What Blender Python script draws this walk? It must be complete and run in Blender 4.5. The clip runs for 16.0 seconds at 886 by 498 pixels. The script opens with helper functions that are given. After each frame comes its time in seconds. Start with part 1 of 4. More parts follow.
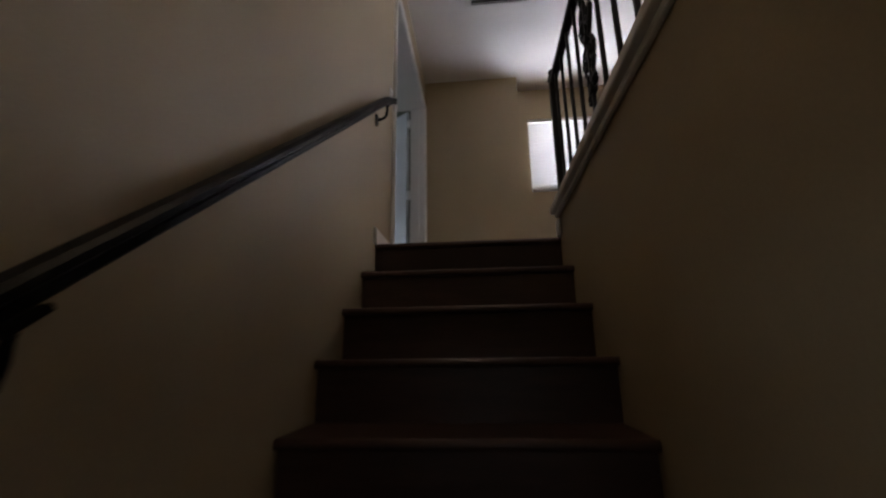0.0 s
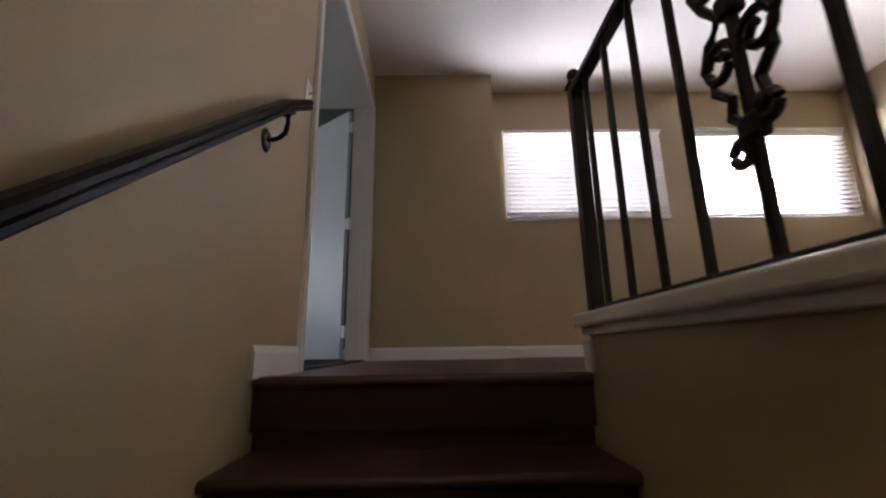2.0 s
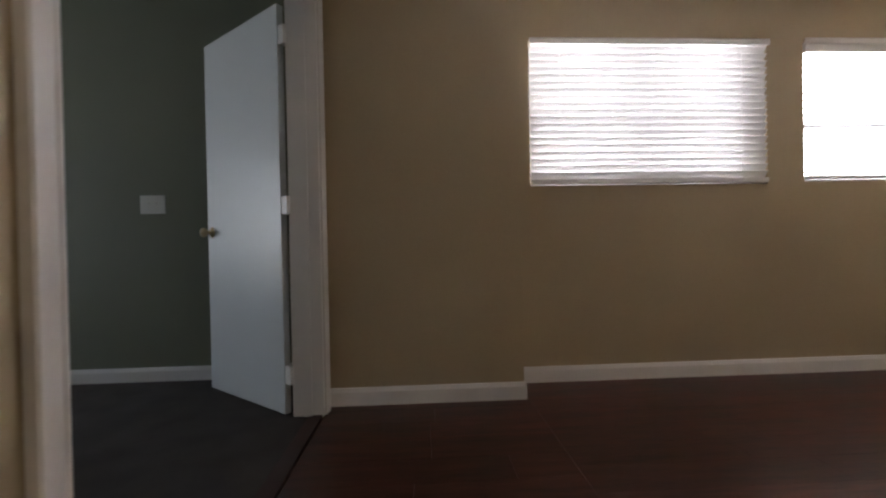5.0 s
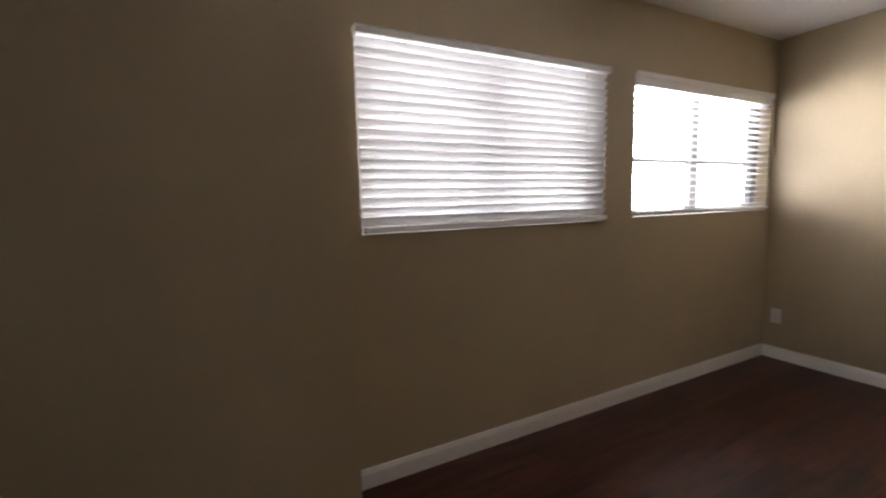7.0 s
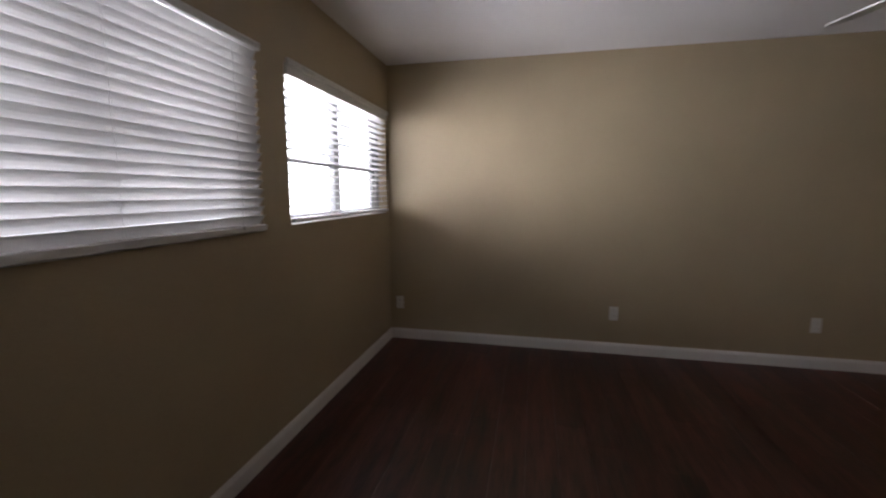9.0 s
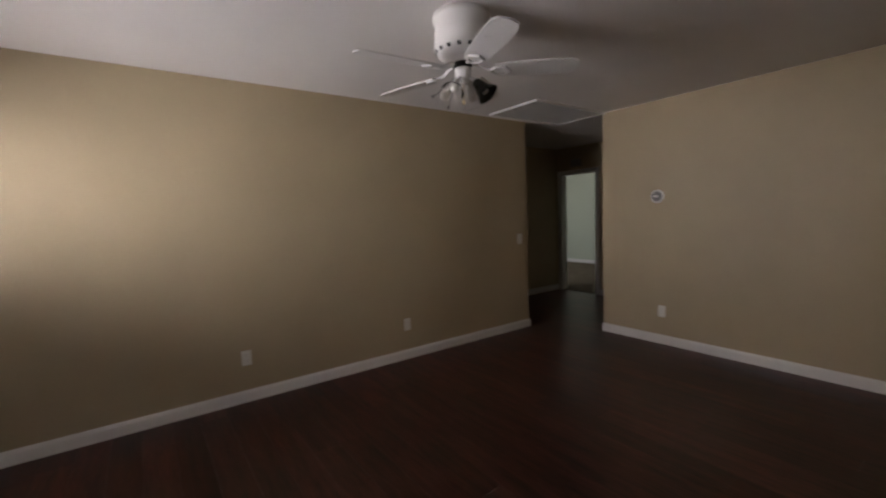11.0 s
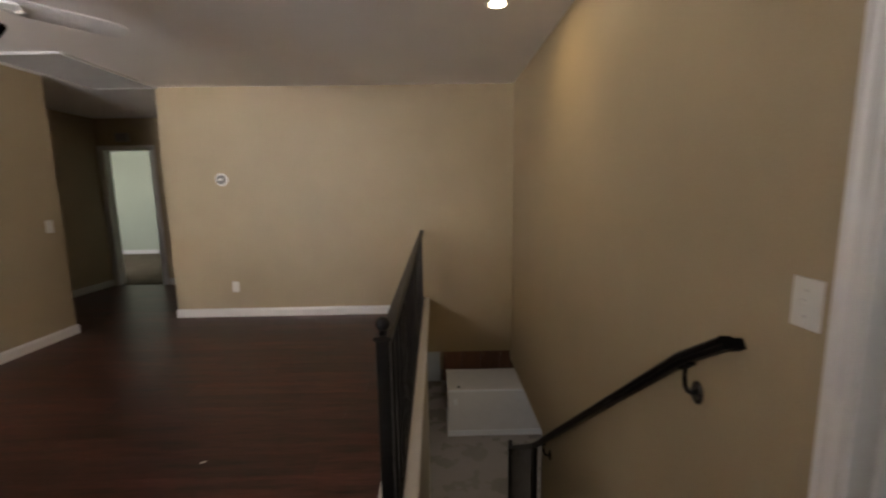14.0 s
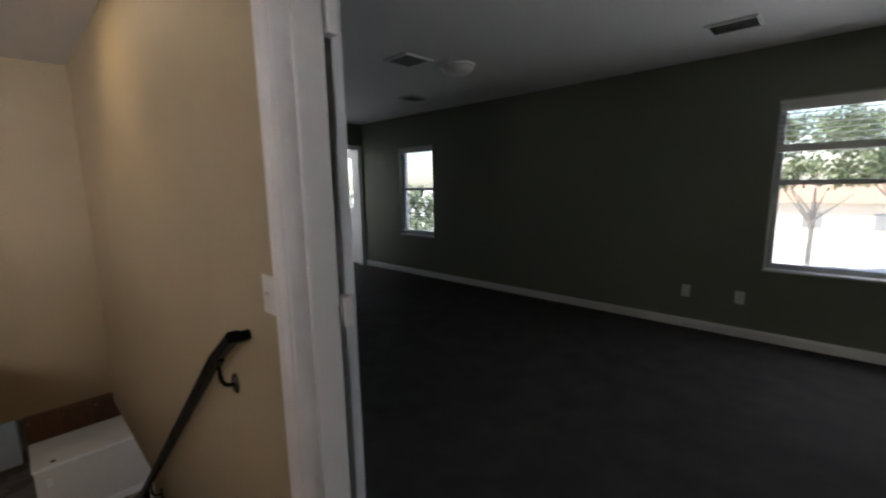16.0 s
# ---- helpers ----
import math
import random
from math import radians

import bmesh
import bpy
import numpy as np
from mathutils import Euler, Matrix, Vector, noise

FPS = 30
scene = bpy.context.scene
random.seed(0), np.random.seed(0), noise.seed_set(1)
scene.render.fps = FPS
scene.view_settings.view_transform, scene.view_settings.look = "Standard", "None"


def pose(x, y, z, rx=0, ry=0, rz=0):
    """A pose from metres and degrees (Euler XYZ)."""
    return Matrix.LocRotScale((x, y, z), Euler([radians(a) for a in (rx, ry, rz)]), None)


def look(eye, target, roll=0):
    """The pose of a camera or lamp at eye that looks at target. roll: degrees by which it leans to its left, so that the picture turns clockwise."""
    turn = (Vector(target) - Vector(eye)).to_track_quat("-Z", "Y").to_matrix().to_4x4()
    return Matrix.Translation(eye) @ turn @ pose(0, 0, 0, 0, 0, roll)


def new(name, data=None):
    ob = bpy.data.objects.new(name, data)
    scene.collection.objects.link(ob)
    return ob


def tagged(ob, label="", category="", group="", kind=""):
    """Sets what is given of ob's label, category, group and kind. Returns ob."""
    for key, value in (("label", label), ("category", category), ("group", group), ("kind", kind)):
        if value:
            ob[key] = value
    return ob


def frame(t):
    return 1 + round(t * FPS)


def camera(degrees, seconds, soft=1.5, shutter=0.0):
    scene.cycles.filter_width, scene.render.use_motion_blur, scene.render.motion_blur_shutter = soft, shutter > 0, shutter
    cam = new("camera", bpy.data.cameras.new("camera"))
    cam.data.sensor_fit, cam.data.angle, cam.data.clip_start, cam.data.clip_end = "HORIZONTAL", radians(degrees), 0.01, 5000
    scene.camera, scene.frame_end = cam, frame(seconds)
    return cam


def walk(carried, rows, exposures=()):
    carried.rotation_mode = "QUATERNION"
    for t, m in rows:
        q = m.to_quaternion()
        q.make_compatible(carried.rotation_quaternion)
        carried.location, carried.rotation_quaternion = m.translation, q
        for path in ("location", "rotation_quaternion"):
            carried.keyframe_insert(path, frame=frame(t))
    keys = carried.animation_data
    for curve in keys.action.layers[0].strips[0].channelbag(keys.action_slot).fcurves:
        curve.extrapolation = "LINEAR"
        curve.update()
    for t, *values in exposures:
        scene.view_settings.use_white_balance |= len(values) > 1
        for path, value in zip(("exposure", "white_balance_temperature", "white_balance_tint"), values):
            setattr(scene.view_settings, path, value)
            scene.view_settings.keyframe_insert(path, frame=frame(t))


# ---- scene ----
cam = camera(93.6, 16.0, soft=2.2, shutter=0.4)
PATH = [
    (0, (0.544, -2.075, -0.578), (0.369, -0.147, -0.073), -0.8),
    (0.5, (0.529, -1.822, -0.395), (0.527, 0.114, 0.105), -1.6),
    (1, (0.515, -1.629, -0.235), (0.452, 0.321, 0.206), -1.2),
    (1.5, (0.486, -1.431, -0.08), (0.403, 0.518, 0.363), -1.6),
    (2, (0.512, -1.228, 0.071), (0.55, 0.716, 0.542), -0.9),
    (2.5, (0.495, -1.021, 0.22), (0.418, 0.932, 0.645), -0.1),
    (3, (0.503, -0.845, 0.371), (0.549, 1.116, 0.761), -0.8),
    (3.2, (0.514, -0.77, 0.435), (0.549, 1.193, 0.816), -0.2),
    (5.3, (0.492, -0.063, 0.926), (0.632, 1.931, 0.875), -1.7),
    (5.5, (0.508, 0.027, 1.008), (0.838, 1.999, 0.946), -0.7),
    (6, (0.547, 0.195, 1.128), (0.885, 2.161, 0.977), -0.6),
    (6.5, (0.549, 0.382, 1.245), (1.109, 2.293, 1.058), -0.4),
    (7, (0.643, 0.483, 1.292), (1.538, 2.257, 1.069), -1.5),
    (7.5, (0.751, 0.614, 1.297), (1.973, 2.183, 1.089), -0.4),
    (8, (0.811, 0.765, 1.31), (2.338, 2.028, 1.038), 0.3),
    (8.5, (0.783, 0.882, 1.331), (2.593, 1.694, 1.073), -1.1),
    (9, (0.816, 0.959, 1.341), (2.752, 1.384, 1.073), -0.1),
    (9.5, (0.917, 0.966, 1.353), (2.9, 1.04, 1.1), -0.3),
    (10, (0.925, 0.876, 1.391), (2.873, 0.5, 1.139), -0.3),
    (10.2, (0.896, 0.864, 1.397), (2.807, 0.317, 1.181), -1.1),
    (12.3, (1.067, 0.923, 1.356), (1.925, -0.868, 1.118), -0.6),
    (12.5, (1.028, 0.995, 1.349), (1.771, -0.845, 1.098), -1.0),
    (13, (0.953, 1.051, 1.333), (1.456, -0.869, 1.087), -1.1),
    (13.5, (0.894, 1.104, 1.343), (1.143, -0.864, 1.085), -0.8),
    (14, (0.826, 1.165, 1.352), (0.797, -0.815, 1.069), -0.9),
    (14.5, (0.745, 1.208, 1.35), (0.285, -0.716, 1.059), -0.7),
    (15, (0.665, 1.239, 1.37), (-0.153, -0.566, 1.105), -2.0),
    (15.5, (0.583, 1.353, 1.406), (-0.628, -0.214, 1.128), -1.6),
    (16, (0.504, 1.454, 1.393), (-0.926, 0.09, 1.088), -1.1),
]
walk(cam, [(t, look(eye, target, roll)) for t, eye, target, roll in PATH],
     [(0, 1.2, 5950, 10), (1.5, 1.45, 6100, 12), (2.5, 1.55, 6200, 14), (3.2, 1.55, 6250, 14), (5.3, 1.5, 6300, 10), (6.5, 1.3, 6350, 10), (7.5, 0.85, 6250, 10), (9, 0.1, 6100, 12),
      (10.2, 0.0, 6400, 14), (12.3, 1.3, 6700, 10), (14.5, 1.4, 6800, 10), (16, 1.45, 6350, 12)])

# ---- world, daylight and lamps ----
world = bpy.data.worlds.new("world")
scene.world = world
world.use_nodes = True
wn = world.node_tree.nodes
sky = wn.new("ShaderNodeTexSky")
sky.sky_type = 'NISHITA'
sky.sun_disc = False
sky.sun_elevation = radians(55)
sky.sun_rotation = radians(124)
world.node_tree.links.new(sky.outputs[0], wn["Background"].inputs[0])
wn["Background"].inputs[1].default_value = 0.15


def area_lamp(name, m, w, h, power, color=(1, 1, 1)):
    d = bpy.data.lights.new(name, 'AREA')
    d.shape = 'RECTANGLE'
    d.size, d.size_y, d.energy, d.color = w, h, power, color
    ob = new(name, d)
    ob.matrix_world = m
    return ob


sun = new("sun", bpy.data.lights.new("sun", 'SUN'))
sun.data.energy, sun.data.angle, sun.data.color = 5.0, radians(0.6), (1.0, 0.95, 0.88)
sun.matrix_world = look((12, -8, 24), (0, 0, 0))
GX_LAMP = -3.99
LAMP_Z = -0.475
DAY = (0.99, 0.945, 0.975)
# daylight standing in the window openings
area_lamp("window_light_w1", pose(1.87, 2.40, 1.59, -90, 0, 0), 1.42, 0.78, 21, DAY)
area_lamp("window_light_w2", pose(3.58, 2.40, 1.59, -90, 0, 0), 1.46, 0.78, 35, DAY).data.spread = radians(145)
# added in an unseen opening to light the bedroom's south wall
area_lamp("window_light_bed", pose(7.65, -5.06, 1.45, -90, 0, 0), 1.45, 1.25, 14, DAY)
area_lamp("window_light_green", pose(GX_LAMP, 2.05, 1.3, 0, -90, 0), 1.3, 0.55, 5.5, (0.94, 0.965, 1.0))
# side light for the lower storey, added in a west opening that isn't seen
area_lamp("window_light_kitchen", pose(-3.53, -4.6, -1.5, 0, -90, 0), 1.15, 1.7, 0.8, (1.0, 0.96, 0.9))
# bluish lamp in an unseen opening, added to brighten the strip past the far doorway
area_lamp("window_light_bath", pose(-3.99, -5.4, 1.45, 0, -90, 0), 0.85, 0.66, 4, (0.86, 0.94, 1.0))
area_lamp("can_lamp", pose(0.444, -1.46, 2.425), 0.11, 0.11, 1.1, (1.0, 0.72, 0.4))
# assumed lamp, out of view, added to brighten the peninsula
area_lamp("kitchen_fill", pose(0.6, -4.6, LAMP_Z), 0.2, 0.2, 4.6, (1.0, 0.92, 0.84))


# ---- materials ----
def mat(name, color, rough=0.6, metal=0.0, var=0.12, scale=6.0, grain=60.0, bump=0.05, spec=0.5, object_var=0.0, stretch=(1, 1, 1)):
    """Principled with colour variation at two scales and fine relief, in metres."""
    m = bpy.data.materials.new(name)
    m.use_nodes = True
    nt = m.node_tree
    N, L = nt.nodes, nt.links
    b = N["Principled BSDF"]
    b.inputs["Roughness"].default_value = rough
    b.inputs["Metallic"].default_value = metal
    b.inputs["Specular IOR Level"].default_value = spec
    tc = N.new("ShaderNodeNewGeometry")
    mp = N.new("ShaderNodeMapping")
    mp.inputs["Scale"].default_value = stretch
    L.new(tc.outputs["Position"], mp.inputs[0])
    n1 = N.new("ShaderNodeTexNoise")
    n1.inputs["Scale"].default_value = scale
    n1.inputs["Detail"].default_value = 4
    n2 = N.new("ShaderNodeTexNoise")
    n2.inputs["Scale"].default_value = grain
    n2.inputs["Detail"].default_value = 3
    L.new(mp.outputs[0], n1.inputs["Vector"])
    L.new(mp.outputs[0], n2.inputs["Vector"])
    mix = N.new("ShaderNodeMath")
    mix.operation = 'MULTIPLY_ADD'
    mix.inputs[1].default_value = 0.5
    L.new(n2.outputs[0], mix.inputs[0])
    L.new(n1.outputs[0], mix.inputs[2])
    ramp = N.new("ShaderNodeMapRange")
    ramp.inputs[1].default_value, ramp.inputs[2].default_value = 0.45, 1.05
    ramp.inputs[3].default_value, ramp.inputs[4].default_value = 1 - var, 1 + var
    L.new(mix.outputs[0], ramp.inputs[0])
    src = ramp.outputs[0]
    if object_var:
        oi = N.new("ShaderNodeObjectInfo")
        r2 = N.new("ShaderNodeMapRange")
        r2.inputs[3].default_value, r2.inputs[4].default_value = 1 - object_var, 1 + object_var
        L.new(oi.outputs["Random"], r2.inputs[0])
        mu = N.new("ShaderNodeMath")
        mu.operation = 'MULTIPLY'
        L.new(src, mu.inputs[0])
        L.new(r2.outputs[0], mu.inputs[1])
        src = mu.outputs[0]
    sc = N.new("ShaderNodeVectorMath")
    sc.operation = 'SCALE'
    sc.inputs[0].default_value = color
    L.new(src, sc.inputs["Scale"])
    L.new(sc.outputs[0], b.inputs["Base Color"])
    rr = N.new("ShaderNodeMapRange")
    rr.inputs[3].default_value, rr.inputs[4].default_value = max(0.02, rough - 0.07), min(1, rough + 0.07)
    L.new(n1.outputs[0], rr.inputs[0])
    L.new(rr.outputs[0], b.inputs["Roughness"])
    if bump:
        bp = N.new("ShaderNodeBump")
        bp.inputs["Strength"].default_value = bump
        bp.inputs["Distance"].default_value = 0.004
        L.new(n2.outputs[0], bp.inputs["Height"])
        L.new(bp.outputs[0], b.inputs["Normal"])
    return m


def emitter(name, color, strength):
    m = bpy.data.materials.new(name)
    m.use_nodes = True
    b = m.node_tree.nodes["Principled BSDF"]
    b.inputs["Base Color"].default_value = (*color, 1)
    b.inputs["Emission Color"].default_value = (*color, 1)
    b.inputs["Emission Strength"].default_value = strength
    return m


def glassy(name, rough=0.0, tint=(1, 1, 1)):
    m = bpy.data.materials.new(name)
    m.use_nodes = True
    b = m.node_tree.nodes["Principled BSDF"]
    b.inputs["Base Color"].default_value = (*tint, 1)
    b.inputs["Roughness"].default_value = rough
    b.inputs["Transmission Weight"].default_value = 1
    b.inputs["IOR"].default_value = 1.45
    return m


M_TAN = mat("tan_wall_paint", (0.435, 0.352, 0.224), 0.55, var=0.1, scale=1.1, grain=160, bump=0.12)
M_GREEN = mat("dark_sage_wall_paint", (0.195, 0.205, 0.152), 0.6, var=0.05, scale=1.3, grain=160, bump=0.12)
M_PALE = mat("pale_green_wall_paint", (0.47, 0.52, 0.42), 0.6, var=0.05, scale=1.3, grain=160, bump=0.1)
M_CEIL = mat("white_ceiling_paint", (0.8, 0.775, 0.755), 0.8, var=0.04, scale=1.5, grain=110, bump=0.25)
M_TRIM = mat("white_gloss_trim", (0.78, 0.77, 0.75), 0.35, var=0.03, scale=4, grain=60, bump=0.02)
M_DOOR = mat("white_door_paint", (0.62, 0.645, 0.66), 0.37, var=0.03, scale=2, grain=90, bump=0.03)
M_PLANK = mat("dark_cherry_laminate", (0.058, 0.0192, 0.0138), 0.36, var=0.97, scale=2.0, grain=9, bump=0.03, spec=0.38, object_var=0.3, stretch=(1.0, 8.0, 8.0))
M_TREAD = mat("dark_stair_laminate", (0.055, 0.026, 0.02), 0.36, var=0.3, scale=4, grain=24, bump=0.04, stretch=(1.0, 8.0, 8.0))
M_JOINT = mat("dark_floor_joint", (0.032, 0.013, 0.01), 0.6)
M_CARPET = mat("charcoal_carpet", (0.06, 0.055, 0.052), 0.95, var=0.25, scale=5, grain=420, bump=0.9, spec=0.1)
M_BEIGE_CARPET = mat("beige_carpet", (0.16, 0.135, 0.1), 0.95, var=0.2, scale=5, grain=420, bump=0.9, spec=0.1)
M_IRON = mat("black_wrought_iron", (0.012, 0.011, 0.011), 0.42, 0.3, var=0.25, scale=20, grain=140, bump=0.15)
M_RAIL = mat("black_painted_rail", (0.007, 0.0065, 0.0075), 0.38, 0.0, var=0.25, scale=12, grain=90, bump=0.06, spec=0.1)
M_ROSETTE = mat("dark_polished_steel", (0.16, 0.16, 0.17), 0.24, 0.9, var=0.15, scale=20, grain=80, bump=0.02)
M_BRASS = mat("satin_brass", (0.62, 0.5, 0.3), 0.3, 1.0, var=0.08)
M_STEEL = mat("brushed_steel", (0.55, 0.54, 0.52), 0.32, 1.0, var=0.1)
M_PLASTIC = mat("white_plastic", (0.75, 0.74, 0.7), 0.4, var=0.02)
M_GREYPL = mat("grey_plastic", (0.2, 0.2, 0.2), 0.4)
M_DARK = mat("dark_void", (0.02, 0.02, 0.02), 0.8)
# white frame seen against glare: its silhouette shade is put into the colour
M_FRAME_BACKLIT = mat("backlit_frame_grey", (0.27, 0.27, 0.27), 0.5, var=0.05)
M_VINYL = mat("white_vinyl_frame", (0.5, 0.5, 0.5), 0.4, var=0.03)
M_FAN = mat("white_fan_enamel", (0.78, 0.77, 0.75), 0.3, var=0.03)
M_GRILLE = mat("grey_filter_grille", (0.33, 0.315, 0.295), 0.6, var=0.06)
M_TILE = mat("grey_beige_vinyl_floor", (0.22, 0.19, 0.16), 0.28, var=0.12, scale=3, grain=40)
M_WOOD = mat("brown_cabinet_wood", (0.16, 0.07, 0.035), 0.45, var=0.35, scale=3, grain=30, object_var=0.25, stretch=(10, 10, 1))
M_PANEL = mat("warm_white_panel", (0.66, 0.62, 0.57), 0.5, var=0.05)
M_CREAM = mat("cream_laminate_counter", (0.62, 0.57, 0.5), 0.4, var=0.05)
M_GLASS = glassy("window_glass")
M_SHADE = glassy("clear_fluted_glass", 0.15)
M_SHADE.node_tree.nodes["Principled BSDF"].inputs["IOR"].default_value = 1.05
M_SMOKE = glassy("smoked_glass", 0.1, (0.02, 0.025, 0.02))
M_BULB = mat("frosted_bulb_glass", (0.8, 0.78, 0.72), 0.3, var=0.02)
M_LAMP = emitter("warm_lamp_lens", (1.0, 0.82, 0.58), 9.0)
M_LEAF = mat("garden_leaves", (0.1, 0.13, 0.06), 0.6, var=0.5, scale=2, grain=18)
M_BARK = mat("tree_bark", (0.3, 0.27, 0.23), 0.9, var=0.3)
M_GROUND = mat("pale_gravel_ground", (0.55, 0.53, 0.49), 0.9, var=0.3, scale=0.3, grain=5)
M_STUCCO = mat("pale_stucco", (0.55, 0.5, 0.42), 0.9, var=0.1)
M_ROOF = mat("clay_roof", (0.3, 0.2, 0.14), 0.9, var=0.3)


def slat_material(name, through_light, white=0.8):
    m = mat(name, (white, white * 0.99, white * 0.98), 0.4, var=0.02)
    nt = m.node_tree
    b = nt.nodes["Principled BSDF"]
    tr = nt.nodes.new("ShaderNodeBsdfTranslucent")
    tr.inputs[0].default_value = (0.85, 0.84, 0.83, 1)
    mx = nt.nodes.new("ShaderNodeMixShader")
    mx.inputs[0].default_value = through_light
    nt.links.new(b.outputs[0], mx.inputs[1])
    nt.links.new(tr.outputs[0], mx.inputs[2])
    nt.links.new(mx.outputs[0], nt.nodes["Material Output"].inputs[0])
    return m


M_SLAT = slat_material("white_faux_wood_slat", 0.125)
# same white slat for open blinds, coloured darker and opaque to hold down glare
M_SLAT_TONED = slat_material("white_slat_toned_down", 0.0, 0.62)


# ---- mesh helpers ----
def add_box(bm, x0, x1, y0, y1, z0, z1, bevel=0.0, m=None):
    vs = bmesh.ops.create_cube(bm, size=1)["verts"]
    bmesh.ops.scale(bm, vec=(abs(x1 - x0), abs(y1 - y0), abs(z1 - z0)), verts=vs)
    bmesh.ops.translate(bm, vec=((x0 + x1) / 2, (y0 + y1) / 2, (z0 + z1) / 2), verts=vs)
    if bevel:
        es = {e for v in vs for e in v.link_edges}
        r = bmesh.ops.bevel(bm, geom=list(es), offset=bevel, segments=2, affect='EDGES', profile=0.5)
        vs = list({v for f in r["faces"] for v in f.verts} | {v for v in vs if v.is_valid})
    if m is not None:
        bmesh.ops.transform(bm, matrix=m, verts=vs)
    return vs


def add_cyl(bm, p, q, r, r2=None, seg=14, cap=True):
    p, q = Vector(p), Vector(q)
    d = q - p
    m = Matrix.Translation((p + q) / 2) @ d.to_track_quat('Z', 'Y').to_matrix().to_4x4()
    return bmesh.ops.create_cone(bm, cap_ends=cap, segments=seg, radius1=r, radius2=r if r2 is None else r2, depth=d.length, matrix=m)["verts"]


def add_ball(bm, c, r, sz=1.0, seg=14):
    m = Matrix.Translation(c) @ Matrix.Diagonal((1, 1, sz, 1))
    return bmesh.ops.create_uvsphere(bm, u_segments=seg, v_segments=seg // 2 + 2, radius=r, matrix=m)["verts"]


def add_lathe(bm, profile, c, seg=24, m=None):
    """Surface of revolution about z at c from (radius, z) pairs."""
    rings = []
    for r, z in profile:
        rings.append([bm.verts.new((c[0] + r * math.cos(2 * math.pi * i / seg), c[1] + r * math.sin(2 * math.pi * i / seg), c[2] + z)) for i in range(seg)])
    for a, b in zip(rings, rings[1:]):
        for i in range(seg):
            bm.faces.new((a[i], a[(i + 1) % seg], b[(i + 1) % seg], b[i]))
    vs = [v for r in rings for v in r]
    if m is not None:
        bmesh.ops.transform(bm, matrix=m, verts=vs)
    return vs


def add_tube(bm, pts, r, seg=8):
    """A round bar along a line of points."""
    pts = [Vector(p) for p in pts]
    rings = []
    for i, p in enumerate(pts):
        d = (pts[min(i + 1, len(pts) - 1)] - pts[max(i - 1, 0)]).normalized()
        q = d.to_track_quat('Z', 'Y')
        rings.append([bm.verts.new(p + q @ Vector((r * math.cos(2 * math.pi * k / seg), r * math.sin(2 * math.pi * k / seg), 0))) for k in range(seg)])
    for a, b in zip(rings, rings[1:]):
        for k in range(seg):
            bm.faces.new((a[k], a[(k + 1) % seg], b[(k + 1) % seg], b[k]))
    bm.faces.new(rings[0][::-1])
    bm.faces.new(rings[-1])


def sweep(bm, profile, pts, side, up=None):
    """A closed profile of (across, up) pairs along a polyline; side gives the across direction."""
    side = Vector(side).normalized()
    pts = [Vector(p) for p in pts]
    rings = []
    for i, p in enumerate(pts):
        a = (pts[i] - pts[i - 1]).normalized() if i else (pts[1] - pts[0]).normalized()
        b = (pts[i + 1] - pts[i]).normalized() if i < len(pts) - 1 else a
        u1, u2 = a.cross(side), b.cross(side)
        u = (u1 + u2).normalized()
        k = 1 / max(0.4, u.dot(u1.normalized()))
        if up is not None and u.dot(Vector(up)) < 0:
            u = -u
        rings.append([bm.verts.new(p + side * s + u * (h * k)) for s, h in profile])
    n = len(profile)
    for a, b in zip(rings, rings[1:]):
        for k in range(n):
            bm.faces.new((a[k], a[(k + 1) % n], b[(k + 1) % n], b[k]))
    bm.faces.new(rings[0][::-1])
    bm.faces.new(rings[-1])


def finish(name, bm, material, smooth=False):
    bmesh.ops.recalc_face_normals(bm, faces=bm.faces)
    me = bpy.data.meshes.new(name)
    bm.to_mesh(me)
    bm.free()
    me.materials.append(material)
    if smooth:
        for p in me.polygons:
            p.use_smooth = True
    return new(name, me)


def part(name, bm, material, parent, label="", smooth=False):
    ob = finish(name, bm, material, smooth)
    ob.parent = parent
    if label:
        ob["label"] = label
    return ob


def share(name, ob, m, parent):
    """Another piece on the same mesh data."""
    o = new(name, ob.data)
    o.parent = parent
    o.matrix_local = m
    return o


def thing(name, label, category, group="", at=(0, 0, 0)):
    e = new(name)
    e.empty_display_size = 0.1
    e.location = at
    return tagged(e, label, category, group)


def structure(name, bm, material, label="", category=""):
    return tagged(finish(name, bm, material), label, category, kind="structure")


def boxes(*rows):
    bm = bmesh.new()
    for r in rows:
        add_box(bm, *r)
    return bm


H = 2.43          # ceiling
LOW = -3.22       # floor of the lower storey
LC = -0.46        # ceiling of the lower storey
RISE, RUN = 0.194, 0.239
STEPS = 17

# ---- walls ----
# west wall of the stair: double doorway from 0.39 to 1.87, open below towards the kitchen
structure("wall_west", boxes((-0.135, 0, -3.44, 0.39, -0.6, H), (-0.135, 0, -1.95, 0.39, LOW, -0.6), (-0.135, 0, 0.39, 1.87, 2.045, H), (-0.135, 0, 1.87, 1.985, LOW, H), (-0.135, 0, 0.39, 1.87, LOW, -0.02)), M_TAN,
          "tan painted stairwell wall with a double doorway", "wall")
structure("wall_projection", boxes((-0.135, 1.02, 1.985, 2.5, -0.3, H)), M_TAN, "tan painted wall jutting out beside the doorway", "wall")
W1 = (1.14, 2.60, 1.158, 2.02)
W2 = (2.835, 4.335, 1.168, 2.03)
T0, T1 = 2.24, 2.40
